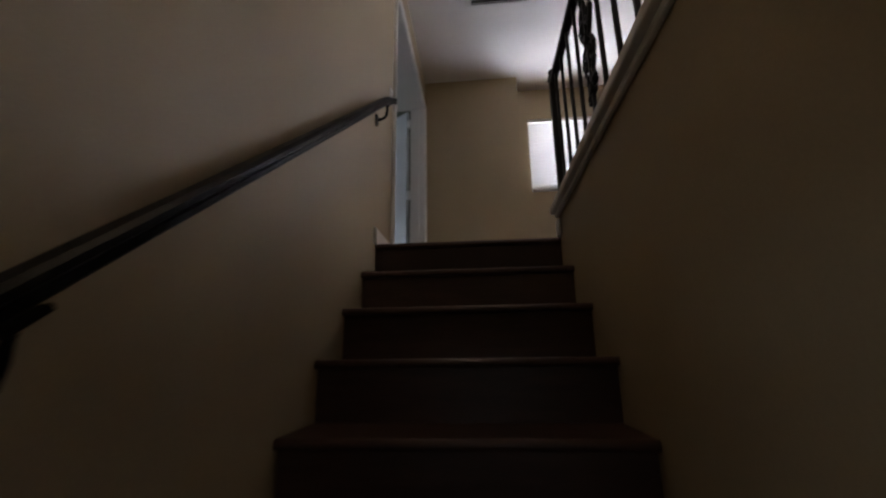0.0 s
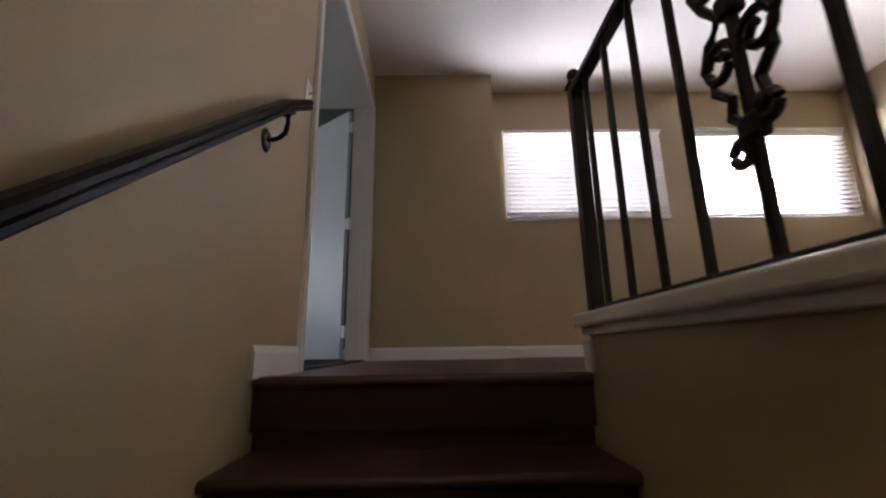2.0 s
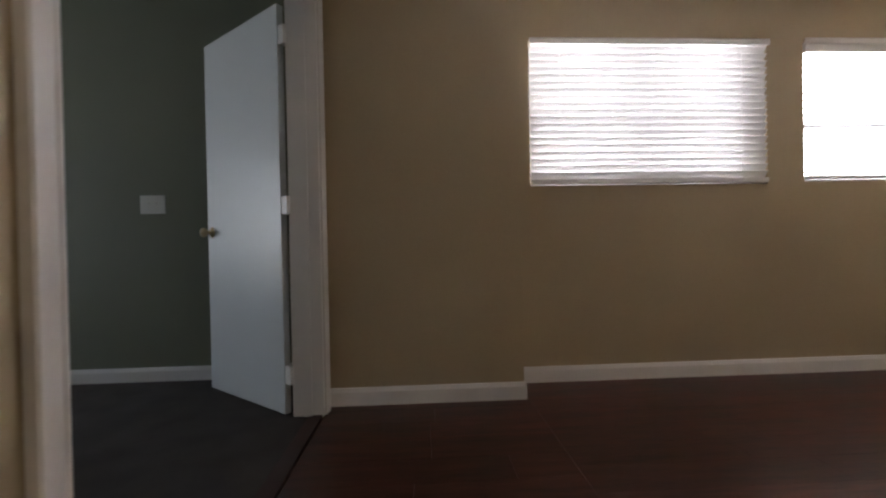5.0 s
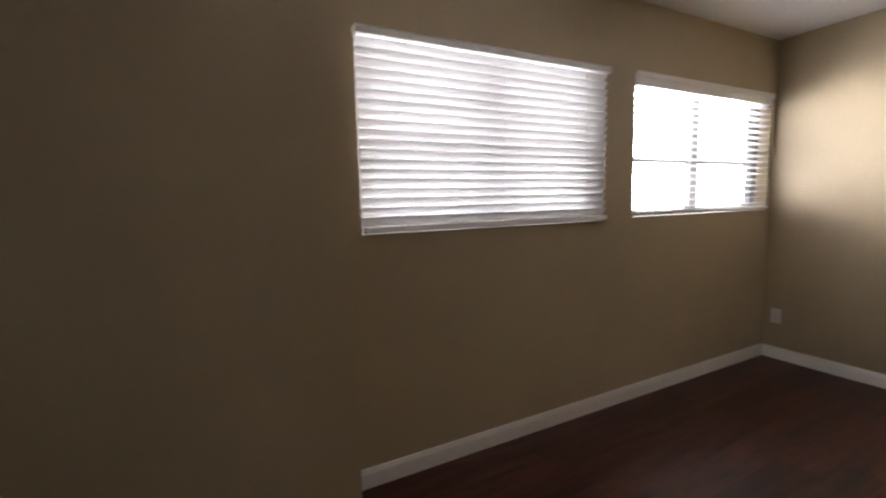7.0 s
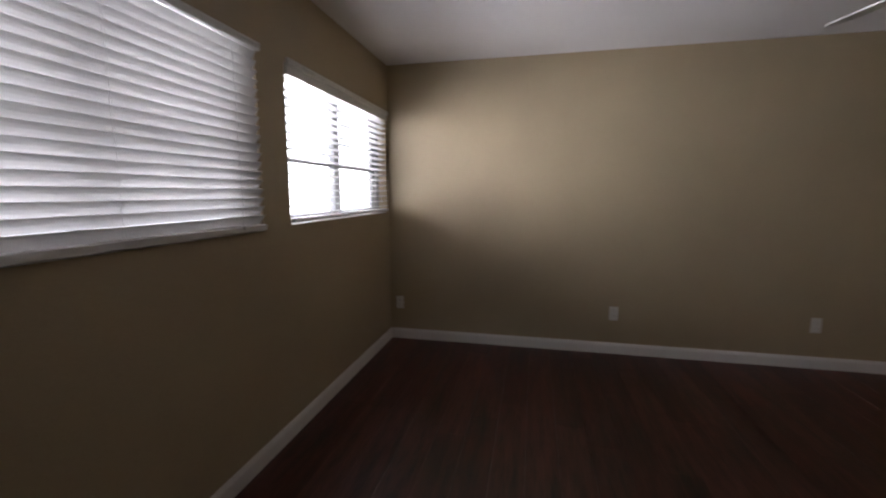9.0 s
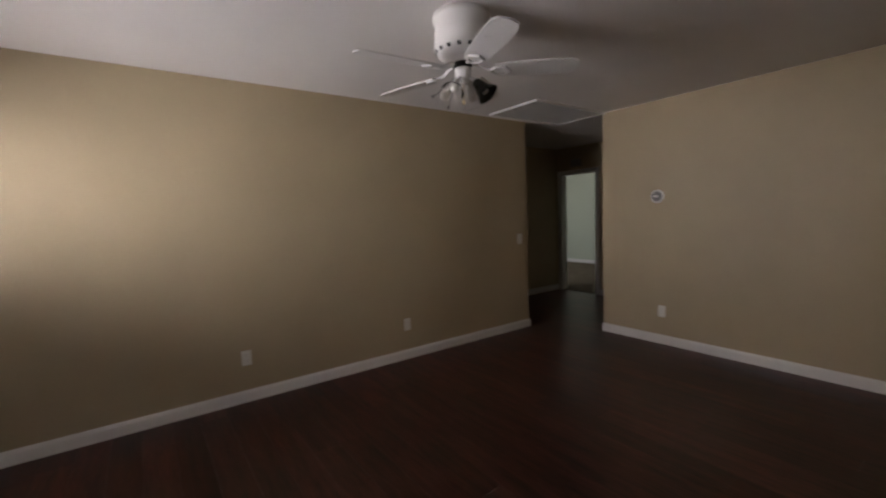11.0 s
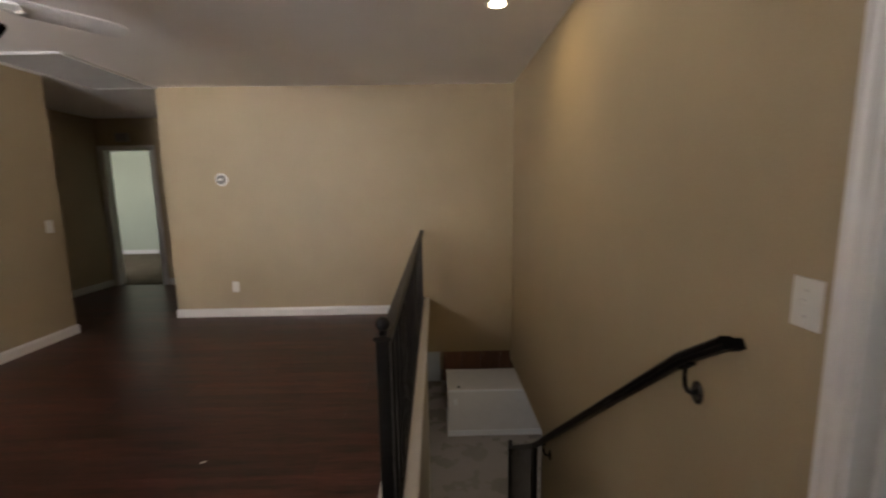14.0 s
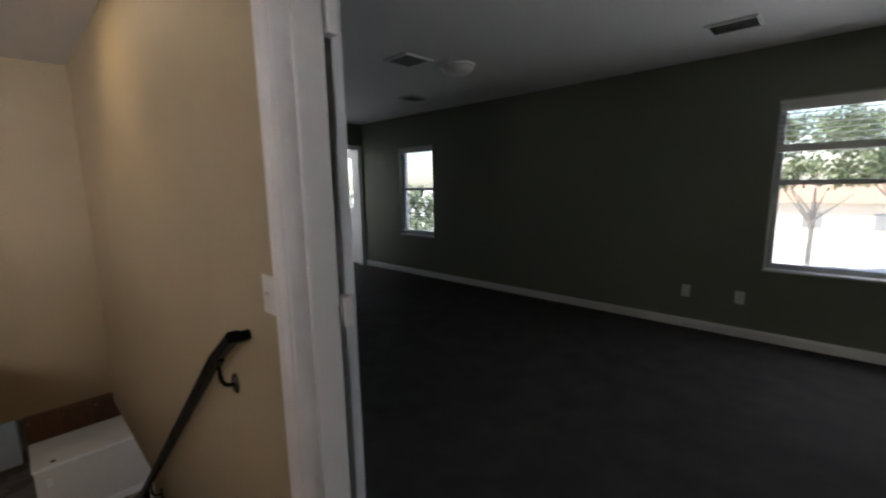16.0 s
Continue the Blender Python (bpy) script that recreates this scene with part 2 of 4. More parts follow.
structure("wall_north", boxes((1.02, W1[0], T0, T1, -0.3, H), (W1[0], W1[1], T0, T1, -0.3, W1[2]), (W1[0], W1[1], T0, T1, W1[3], H), (W1[1], W2[0], T0, T1, -0.3, H),
                              (W2[0], W2[1], T0, T1, -0.3, W2[2]), (W2[0], W2[1], T0, T1, W2[3], H), (W2[1], 4.52, T0, T1, -0.3, H)), M_TAN, "tan painted outer wall with two high windows", "wall")
structure("wall_east", boxes((4.395, 4.515, -2.86, 2.24, -0.3, H)), M_TAN, "tan painted living room wall", "wall")
structure("wall_south", boxes((0.0, 3.685, -3.44, -3.32, LC, H)), M_TAN, "tan painted wall over the stairwell", "wall")
structure("wall_hall_north", boxes((4.515, 5.8, -2.86, -2.74, -0.3, H)), M_TAN, "tan hallway wall", "wall")
structure("wall_hall_east", boxes((5.69, 5.81, -5.05, -2.86, -0.3, H)), M_TAN, "tan hallway wall", "wall")
structure("wall_hall_west", boxes((3.56, 3.685, -5.05, -3.44, -0.3, H)), M_TAN, "tan hallway wall", "wall")
structure("wall_hall_south", boxes((3.56, 4.935, -5.17, -5.05, -0.3, H), (4.935, 5.63, -5.17, -5.05, 2.0, H), (5.63, 5.81, -5.17, -5.05, -0.3, H)), M_TAN, "tan hallway wall with a doorway", "wall")
structure("wall_bedroom_south", boxes((3.4, 9.1, -8.5, -8.38, -0.3, H)), M_PALE, "pale green bedroom wall", "wall")
structure("wall_bedroom_east", boxes((9.0, 9.1, -8.38, -5.05, -0.3, H)), M_PALE, "pale green bedroom wall", "wall")
structure("wall_bedroom_west", boxes((3.4, 3.52, -8.38, -5.17, -0.3, H)), M_PALE, "pale green bedroom wall", "wall")
# unseen wall; its opening is added to let the bedroom lamp in
structure("wall_bedroom_north", boxes((5.81, 6.9, -5.17, -5.05, -0.3, H), (8.4, 9.0, -5.17, -5.05, -0.3, H), (6.9, 8.4, -5.17, -5.05, -0.3, 0.8), (6.9, 8.4, -5.17, -5.05, 2.1, H)), M_PALE, "pale green bedroom wall with an added, unseen window opening", "wall")
# green room west of the stair
GX = -3.86
G1 = (-3.63, -2.89, 0.63, 1.96)
G2 = (1.035, 2.36, 0.635, 2.0)
structure("wall_green_west", boxes((GX - .15, GX, -4.72, G1[0], -0.3, H), (GX - .15, GX, G1[0], G1[1], -0.3, G1[2]), (GX - .15, GX, G1[0], G1[1], G1[3], H), (GX - .15, GX, G1[1], G2[0], -0.3, H),
                                   (GX - .15, GX, G2[0], G2[1], -0.3, G2[2]), (GX - .15, GX, G2[0], G2[1], G2[3], H), (GX - .15, GX, G2[1], 2.62, -0.3, H)), M_GREEN, "dark sage green wall with two windows", "wall")
structure("wall_green_north", boxes((GX, -0.135, 2.5, 2.62, -0.3, H)), M_GREEN, "dark sage green wall", "wall")
structure("wall_green_east", boxes((-0.147, -0.136, -4.6, 0.39, 0, H), (-0.147, -0.136, 1.87, 2.5, 0, H), (-0.147, -0.136, 0.39, 1.87, 2.045, H), (-0.28, -0.147, -4.72, -3.33, 0, H)), M_GREEN, "dark sage green wall beside the doorway", "wall")
structure("wall_green_south", boxes((GX, -3.8, -4.72, -4.6, -0.3, H), (-3.8, -3.0, -4.72, -4.6, 2.03, H), (-3.0, -0.13, -4.72, -4.6, -0.3, H)), M_GREEN, "dark sage green wall with a doorway", "wall")
# west opening is out of view, added for the bluish lamp
structure("wall_bath", boxes((-3.95, -2.9, -6.0, -5.9, -0.3, H), (-4.05, -3.95, -6.0, -5.75, -0.3, H), (-4.05, -3.95, -5.75, -5.05, -0.3, 1.0), (-4.05, -3.95, -5.75, -5.05, 1.9, H), (-4.05, -3.95, -5.05, -4.72, -0.3, H), (-2.9, -2.8, -6.0, -4.72, -0.3, H)), M_CEIL, "pale wall beyond the far doorway", "wall")
# stair's other side: wall up to a low curb
structure("wall_stair_curb", boxes((0.955, 1.045, -3.32, -0.015, LOW, 0.128), (0.955, 1.045, -0.015, 0.6, LOW, -0.14), (0.956, 1.045, -0.0155, 0.005, -0.16, -0.009)), M_TAN, "tan painted stairwell wall ending in a low curb", "wall")

# ---- ceilings and under-storey ----
structure("ceiling", boxes((-0.135, 4.52, -3.44, 2.4, H, H + 0.1), (3.4, 9.1, -8.5, -3.44, H, H + 0.1), (4.52, 5.81, -3.44, -2.74, H, H + 0.1)), M_CEIL, "white textured ceiling", "ceiling")
structure("ceiling_green_room", boxes((GX - .15, -0.136, -6.0, 2.62, H + 0.001, H + 0.1)), M_CEIL, "white textured ceiling in shade", "ceiling")
structure("ceiling_kitchen", boxes((-3.5, -0.135, -9.0, -1.95, LC, LC + 0.1), (-0.135, 4.5, -9.0, -3.44, LC, LC + 0.1), (1.045, 4.5, -3.44, -3.0, LC, LC + 0.1)), M_CEIL, "white lower ceiling", "ceiling")
structure("floor_kitchen", boxes((-3.6, 4.6, -9.1, 0.6, LOW - 0.1, LOW)), M_TILE, "grey beige vinyl floor of the lower storey", "floor")
# west side has an added, unseen opening for the side light
structure("wall_kitchen", boxes((-3.6, 4.6, -9.1, -9.0, LOW, LC + .1), (-3.6, -3.5, -9.0, -5.5, LOW, LC + .1), (-3.6, -3.5, -3.7, -1.95, LOW, LC + .1), (-3.6, -3.5, -5.5, -3.7, LOW, -2.1), (-3.6, -3.5, -5.5, -3.7, -0.9, LC + .1), (4.5, 4.6, -9.0, -3.0, LOW, LC + .1), (-3.6, -0.135, -1.95, -1.85, LOW, LC + .1), (1.045, 4.5, -3.0, -2.9, LOW, LC + .1), (0, 0.955, 0.5, 0.6, LOW, -0.02)), M_TAN, "tan kitchen walls of the lower storey", "wall")

# ---- floors ----
floor = structure("floor", boxes((0, 1.045, 0.0, 1.985, -0.14, -0.008), (1.045, 4.395, -3.32, 2.24, -0.14, -0.008), (3.685, 5.69, -5.05, -2.86, -0.14, -0.0085)), M_JOINT, "dark cherry laminate plank floor", "floor")
structure("floor_green_room", boxes((GX, -0.06, -6.0, 2.5, -0.14, 0.006)), M_CARPET, "charcoal carpet with a cut edge at the doorway", "floor")
structure("floor_bedroom", boxes((3.52, 9.0, -8.38, -5.11, -0.14, 0.004)), M_BEIGE_CARPET, "beige carpet", "floor")
tagged(finish("threshold", boxes((-0.07, -0.005, 0.405, 1.855, -0.01, 0.01)), M_JOINT), "dark metal carpet edge strip across the doorway", "threshold", kind="structure")

# ---- baseboards and casings ----
BB = ((0, 0), (0.013, 0), (0.013, 0.07), (0.009, 0.08), (0.006, 0.09), (0, 0.092))


def baseboard(p, q, label="white painted baseboard"):
    p, q = Vector((*p, 0)), Vector((*q, 0))
    d = (q - p).normalized()
    side = Vector((0, 0, 1)).cross(d)
    bm = bmesh.new()
    sweep(bm, BB, [p, q], side, up=(0, 0, 1))
    return tagged(finish("baseboard", bm, M_TRIM), label, "baseboard", kind="structure")


for p, q in (((0.0, 0.345), (0.0, -0.04)), ((1.02, 1.985), (0.001, 1.985)), ((1.02, 2.24), (1.02, 1.972)), ((4.395, 2.24), (1.02, 2.24)), ((4.395, -2.86), (4.395, 2.228)),
             ((1.046, -3.32), (3.685, -3.32)), ((3.685, -3.308), (3.685, -3.45)), ((1.046, -0.015), (1.046, -3.308)), ((0.955, -0.014), (1.06, -0.014)), ((5.69, -5.05), (5.69, -2.86)), ((5.68, -2.86), (4.38, -2.86)),
             ((3.685, -5.05), (4.86, -5.05)), ((-0.147, 2.5), (-3.86, 2.5)), ((GX, 2.5), (GX, -4.6)), ((GX, -4.6), (-3.86, -4.6)), ((-2.93, -4.6), (-0.2, -4.6)), ((3.52, -8.38), (9.0, -8.38))):
    baseboard(p, q)
CAS = ((0, 0), (0, 0.011), (0.012, 0.016), (0.02, 0.012), (0.045, 0.013), (0.055, 0.019), (0.075, 0.02), (0.08, 0.016), (0.08, 0))


def casing(name, axis, wall, a, b, top, sgn, wd=1.0):
    """Moulded casing round an opening from a to b in a wall plane; sgn: the way it stands off the wall."""
    root = tagged(new(name), "white moulded door casing", "door frame", kind="structure")

    def place(u, z, off):
        return (wall + sgn * off, u, z) if axis == 'x' else (u, wall + sgn * off, z)
    for pc, u0, du in (("side_casing", a, -1), ("side_casing", b, 1)):
        bm = bmesh.new()
        lo = [bm.verts.new(place(u0 + du * w * wd, 0.0, o)) for w, o in CAS]
        hi = [bm.verts.new(place(u0 + du * w * wd, top + w * wd, o)) for w, o in CAS]
        for i in range(len(CAS)):
            j = (i + 1) % len(CAS)
            bm.faces.new((lo[i], lo[j], hi[j], hi[i]))
        bm.faces.new(lo)
        bm.faces.new(hi)
        part(pc, bm, M_TRIM, root)
    bm = bmesh.new()
    lo = [bm.verts.new(place(a - w * wd, top + w * wd, o)) for w, o in CAS]
    hi = [bm.verts.new(place(b + w * wd, top + w * wd, o)) for w, o in CAS]
    for i in range(len(CAS)):
        j = (i + 1) % len(CAS)
        bm.faces.new((lo[i], lo[j], hi[j], hi[i]))
    part("head_casing", bm, M_TRIM, root)
    return root


def jamb(name, axis, a, b, w0, w1, top, stop=None):
    """Jamb lining between the planes w0 and w1, with a door stop."""
    root = tagged(new(name), "white door jamb with a stop", "door frame", kind="structure")
    rows = [("side_jamb", a, a + 0.02, 0, top), ("side_jamb", b - 0.02, b, 0, top), ("head_jamb", a, b, top - 0.02, top + 0.003)]
    for nm, u0, u1, z0, z1 in rows:
        bm = boxes((w0, w1, u0, u1, z0, z1)) if axis == 'x' else boxes((u0, u1, w0, w1, z0, z1))
        o = part(nm, bm, M_TRIM, root)
        if stop:
            if nm == "side_jamb":
                v0, v1 = (u1, u1 + 0.011) if u0 == a else (u0 - 0.011, u0)
                bm = boxes((stop[0], stop[1], v0, v1, 0, z1 - 0.02)) if axis == 'x' else boxes((v0, v1, stop[0], stop[1], 0, z1 - 0.02))
                part("door_stop", bm, M_TRIM, o)
    return root


jamb("doorway_lining", 'x', 0.39, 1.87, -0.143, 0.003, 2.045, (-0.085, -0.05))
casing("doorway_casing", 'x', 0.0, 0.402, 1.875, 2.03, 1, 0.7)
jamb("hall_doorway_lining", 'y', 4.935, 5.63, -5.172, -5.047, 2.0)
casing("hall_doorway_casing", 'y', -5.05, 4.942, 5.623, 1.985, 1, 0.8)


# ---- doors ----
def door_leaf(name, hinge, turn, width, label, side=0.0, with_knob=True):
    """A flush slab swung about its hinge; turn: degrees from +y, anticlockwise."""
    root = tagged(new(name), label, "door", kind="structure")
    root.matrix_world = pose(*hinge, 0, 0, turn)
    bm = bmesh.new()
    add_box(bm, -0.035 + side, side, 0.034, width, 0.008, 1.992, 0.002)
    part("slab", bm, M_DOOR, root)
    for z in (0.2, 1.02, 1.84):
        bm = bmesh.new()
        add_cyl(bm, (-0.2 * side, 0.006, z - 0.045), (-0.2 * side, 0.006, z + 0.045), 0.006, seg=10)
        add_box(bm, -0.03, 0.0, -0.006, 0.036, z - 0.044, z + 0.044)
        part("hinge", bm, M_TRIM, root, "white painted hinge")
    if with_knob:
        for s in (1, -1):
            bm = bmesh.new()
            x = 0.0 if s > 0 else -0.035
            prof = [(0.0, 0.0), (0.031, 0.0), (0.031, 0.004), (0.013, 0.01), (0.011, 0.028), (0.022, 0.036), (0.027, 0.048), (0.024, 0.058), (0.0, 0.063)]
            add_lathe(bm, prof, (0, 0, 0), 20, pose(x, width - 0.05, 0.912, 0, 90 * s, 0))
            part("knob", bm, M_BRASS, root, "satin brass door knob", True)
        part("latch_plate", boxes((-0.03, -0.005, width - 0.001, width + 0.0015, 0.882, 0.942)), M_BRASS, root)
    return root


door_leaf("door_1", (-0.135, 1.862, 0.008), 51.5, 0.76, "white flush door leaf standing open into the green room")
door_leaf("door_2", (-0.18, 0.418, 0.006), 177, 0.73, "white flush door leaf folded back against the green wall", 0.035, False)
# white door at the far end of the green room
jamb("far_doorway_lining", 'y', -3.8, -3.0, -4.722, -4.598, 2.03)
casing("far_doorway_casing", 'y', -4.6, -3.79, -3.01, 2.02, 1, 0.7)


# ---- staircase ----
stair = tagged(new("staircase"), "steep dark laminate staircase with rounded nosings", "staircase", kind="structure")
for i in range(STEPS):
    y1, z = -i * RUN, -i * RISE
    bm = bmesh.new()
    if i:
        add_box(bm, 0.0, 0.955, y1, y1 + RUN + 0.03, z - 0.026, z)
    else:
        add_box(bm, 0.001, 0.954, y1, 0.09, z - 0.026, z + 0.004)
    add_cyl(bm, (0.001, y1 + 0.002, z - 0.013), (0.954, y1 + 0.002, z - 0.013), 0.0145, seg=16)
    part("tread", bm, M_TREAD, stair)
    bm = bmesh.new()
    add_box(bm, 0.0, 0.955, y1 + 0.022, y1 + 0.04, z - RISE + 0.0005, z - 0.026)
    part("riser", bm, M_TREAD, stair, "near black riser board")

# ---- curb cap and apron ----
bm = bmesh.new()
add_box(bm, 0.915, 1.075, -3.318, 0.015, 0.128, 0.166, 0.008)
structure("curb_cap", bm, M_TRIM, "white painted cap board on the curb", "trim")
for x0, x1 in ((0.935, 0.955), (1.045, 1.062)):
    bm = bmesh.new()
    add_box(bm, x0, x1, -3.318, -0.002, 0.106, 0.128, 0.006)
    structure("curb_moulding", bm, M_TRIM, "white moulding under the cap board", "trim")

bm = bmesh.new()
add_box(bm, 0.941, 0.9545, -0.04, 0.012, 0.0045, 0.092, 0.003)
structure("baseboard_return", bm, M_TRIM, "short white baseboard end beside the top step", "baseboard")

# ---- wrought iron guard ----
guard = thing("iron_guard_rail", "black wrought iron guard rail on the white curb", "railing", at=(0.99, -1.65, 0.166))
GXR = 0.987


def gpart(name, bm, label="", smooth=False):
    for v in bm.verts:
        v.co -= guard.location
    return part(name, bm, M_IRON, guard, label, smooth)


RT = 0.925
bm = bmesh.new()
add_box(bm, GXR - 0.02, GXR + 0.02, -0.02, 0.02, 0.166, RT, 0.003)
add_box(bm, GXR - 0.026, GXR + 0.026, -0.026, 0.026, RT, RT + 0.012, 0.003)
gpart("newel_post", bm)
bm = bmesh.new()
add_cyl(bm, (GXR, 0, RT + 0.01), (GXR, 0, RT + 0.028), 0.012)
add_ball(bm, (GXR, 0, RT + 0.045), 0.022)
gpart("newel_ball", bm, "round iron finial", True)
bm = bmesh.new()
add_box(bm, GXR - 0.02, GXR + 0.02, -3.316, -0.02, RT - 0.032, RT - 0.002, 0.006)
gpart("top_rail", bm)
bm = bmesh.new()
add_box(bm, GXR - 0.014, GXR + 0.014, -3.316, -0.02, 0.175, 0.187, 0.002)
gpart("bottom_rail", bm)
bm = bmesh.new()
add_box(bm, GXR - 0.0069, GXR + 0.0069, -0.0069, 0.0069, 0.18, RT - 0.02)
base_bal = None


def curl(cx, cy, r0, turns, start, steps=22, grow=0.62):
    pts = []
    for k in range(steps + 1):
        f = k / steps
        a = start + turns * 2 * math.pi * f
        r = r0 * (1 - grow * f)
        pts.append((cx + r * math.cos(a), cy + r * math.sin(a)))
    return pts


for k in range(22):
    y = -0.093 - 0.1465 * k
    if y < -3.28:
        break
    if base_bal is None:
        for v in bm.verts:
            v.co.x -= GXR
        base_bal = part("baluster", bm, M_IRON, guard)
        base_bal.matrix_local = Matrix.Translation(Vector((GXR, y, 0)) - guard.location)
    else:
        share("baluster", base_bal, Matrix.Translation(Vector((GXR, y, 0)) - guard.location), guard)
    if k % 7 == 4:
        # scrollwork either side of the bar
        for s in (1, -1):
            bm2 = bmesh.new()
            for zc, d in ((0.69, 1), (0.52, -1)):
                c1 = curl(s * 0.042, zc, 0.038, 1.25 * s * d, math.pi if s > 0 else 0, 20)
                add_tube(bm2, [(GXR, y + a, b) for a, b in c1], 0.0085, 7)
            line = [(0.006, 0.39), (0.03, 0.42), (0.024, 0.45), (0.05, 0.48), (0.062, 0.53), (0.045, 0.57), (0.022, 0.6), (0.046, 0.64), (0.066, 0.69), (0.05, 0.74), (0.02, 0.77), (0.03, 0.8), (0.006, 0.83)]
            add_tube(bm2, [(GXR, y + s * a * 1.22, b) for a, b in line], 0.009, 7)
            gpart("scroll", bm2, "curled iron scrollwork")
        for z in (0.385, 0.60, 0.835):
            bm2 = bmesh.new()
            add_box(bm2, GXR - 0.014, GXR + 0.014, y - 0.02, y + 0.02, z - 0.02, z + 0.02, 0.006)
            gpart("scroll_collar", bm2, "knotted iron collar")
        for c1 in (curl(0.03, 0.355, 0.024, -1.2, math.pi, 16, 0.5), curl(-0.032, 0.40, 0.024, 1.2, 0, 16, 0.5)):
            bm2 = bmesh.new()
            add_tube(bm2, [(GXR, y + a, b) for a, b in c1], 0.0085, 7)
            gpart("scroll", bm2, "curled iron scrollwork")

# ---- wall handrail ----
rail = thing("stair_handrail", "black painted handrail on wall brackets beside the stairs", "handrail", at=(0, -0.9, 0.2))


def rpart(name, bm, m, parent=None, smooth=False):
    for v in bm.verts:
        v.co -= rail.location
    o = part(name, bm, m, rail, "", smooth)
    return o


bm = bmesh.new()
RP = ((-0.015, -0.009), (-0.019, -0.005), (-0.019, 0.004), (-0.016, 0.007), (-0.022, 0.011), (-0.022, 0.021), (-0.014, 0.028), (0.014, 0.028), (0.022, 0.021), (0.022, 0.011), (0.016, 0.007), (0.019, 0.004), (0.019, -0.005), (0.015, -0.009))
sweep(bm, RP, [(0.058, -1.95, -0.732), (0.058, -0.065, 0.808), (0.058, 0.12, 0.928)], (1, 0, 0), up=(0, 0, 1))
rpart("grip_rail", bm, M_RAIL)
bm = bmesh.new()
add_box(bm, 0.001, 0.037, -0.02, 0.014, -0.006, 0.026, 0.004, pose(0, 0.1, 0.914, 33, 0, 0))
rpart("wall_return", bm, M_RAIL)
for y in (-1.70, -0.072):
    z = -0.738 + (y + 1.95) * 0.8202
    bm = bmesh.new()
    pts = [(0.01, y, z - 0.105), (0.024, y + 0.002, z - 0.103), (0.04, y + 0.008, z - 0.094), (0.054, y + 0.016, z - 0.072), (0.058, y + 0.018, z - 0.045), (0.058, y + 0.018, z - 0.015)]
    add_tube(bm, pts, 0.0078, 8)
    add_box(bm, 0.046, 0.07, -0.03, 0.03, -0.021, -0.012, 0.001, pose(0, y + 0.014, z + 0.01, 39.4, 0, 0))
    br = rpart("bracket", bm, M_RAIL, smooth=False)
    bm = bmesh.new()
    add_lathe(bm, [(0, 0), (0.031, 0), (0.031, 0.005), (0.022, 0.011), (0, 0.013)], (0, 0, 0), 24, Matrix.Translation(-rail.location) @ pose(0.001, y, z - 0.105, 0, 90, 0) @ Matrix.Diagonal((1.25, 0.9, 1, 1)))
    part("rosette", bm, M_ROSETTE, br, "oval dark steel wall plate", True)

# ---- lower iron guard on the kitchen side ----
lg = thing("lower_stair_guard", "black iron guard rail on the open side of the lower steps", "railing", at=(0.05, -2.5, -1.9))


def lpart(name, bm, smooth=False):
    for v in bm.verts:
        v.co -= lg.location
    return part(name, bm, M_IRON, lg, "", smooth)


def lz(y):
    return -0.72 + (y + 1.95) * 0.68


bm = bmesh.new()
add_box(bm, 0.03, 0.07, -3.12, -3.08, LOW, lz(-3.1) + 0.05, 0.003)
add_ball(bm, (0.05, -3.1, lz(-3.1) + 0.07), 0.022)
lpart("post", bm)
bm = bmesh.new()
add_box(bm, 0.032, 0.068, -1.99, -1.955, -RISE * 9 - 0.2, lz(-1.97) + 0.02, 0.003)
lpart("post", bm)
bm = bmesh.new()
sweep(bm, ((-0.018, -0.015), (-0.018, 0.015), (0.018, 0.015), (0.018, -0.015)), [(0.05, -3.1, lz(-3.1)), (0.05, -1.96, lz(-1.96))], (1, 0, 0))
lpart("top_rail", bm)
for k in range(9):
    y = -2.1 - 0.11 * k
    bm = bmesh.new()
    add_box(bm, 0.043, 0.057, y - 0.007, y + 0.007, -RISE * math.ceil(-y / RUN) - 0.02, lz(y))
    lpart("baluster", bm)


# ---- windows and blinds ----
def slider_window(name, label, x0, x1, z0, z1, y, m, material=None):
    """Two-light vinyl window; built facing -y at wall depth y, then laid by m."""
    root = tagged(new(name), label, "window", kind="structure")
    root.matrix_world = m
    fw = 0.045
    for nm, r in (("window_frame", (x0, x0 + fw, y, y + 0.06, z0, z1)), ("window_frame", (x1 - fw, x1, y, y + 0.06, z0, z1)), ("window_frame", (x0 + fw, x1 - fw, y, y + 0.06, z1 - fw, z1)), ("window_frame", (x0 + fw, x1 - fw, y, y + 0.06, z0, z0 + fw))):
        bm = bmesh.new()
        add_box(bm, *r, 0.003)
        part(nm, bm, material or M_VINYL, root)
    return root


def pane(root, x0, x1, y, z0, z1):
    o = part("pane", boxes((x0, x1, y, y + 0.004, z0, z1)), M_GLASS, root)
    o.visible_shadow = False
    return o


def bar(root, nm, r, material=None):
    bm = bmesh.new()
    add_box(bm, *r, 0.003)
    return part(nm, bm, material or M_VINYL, root)


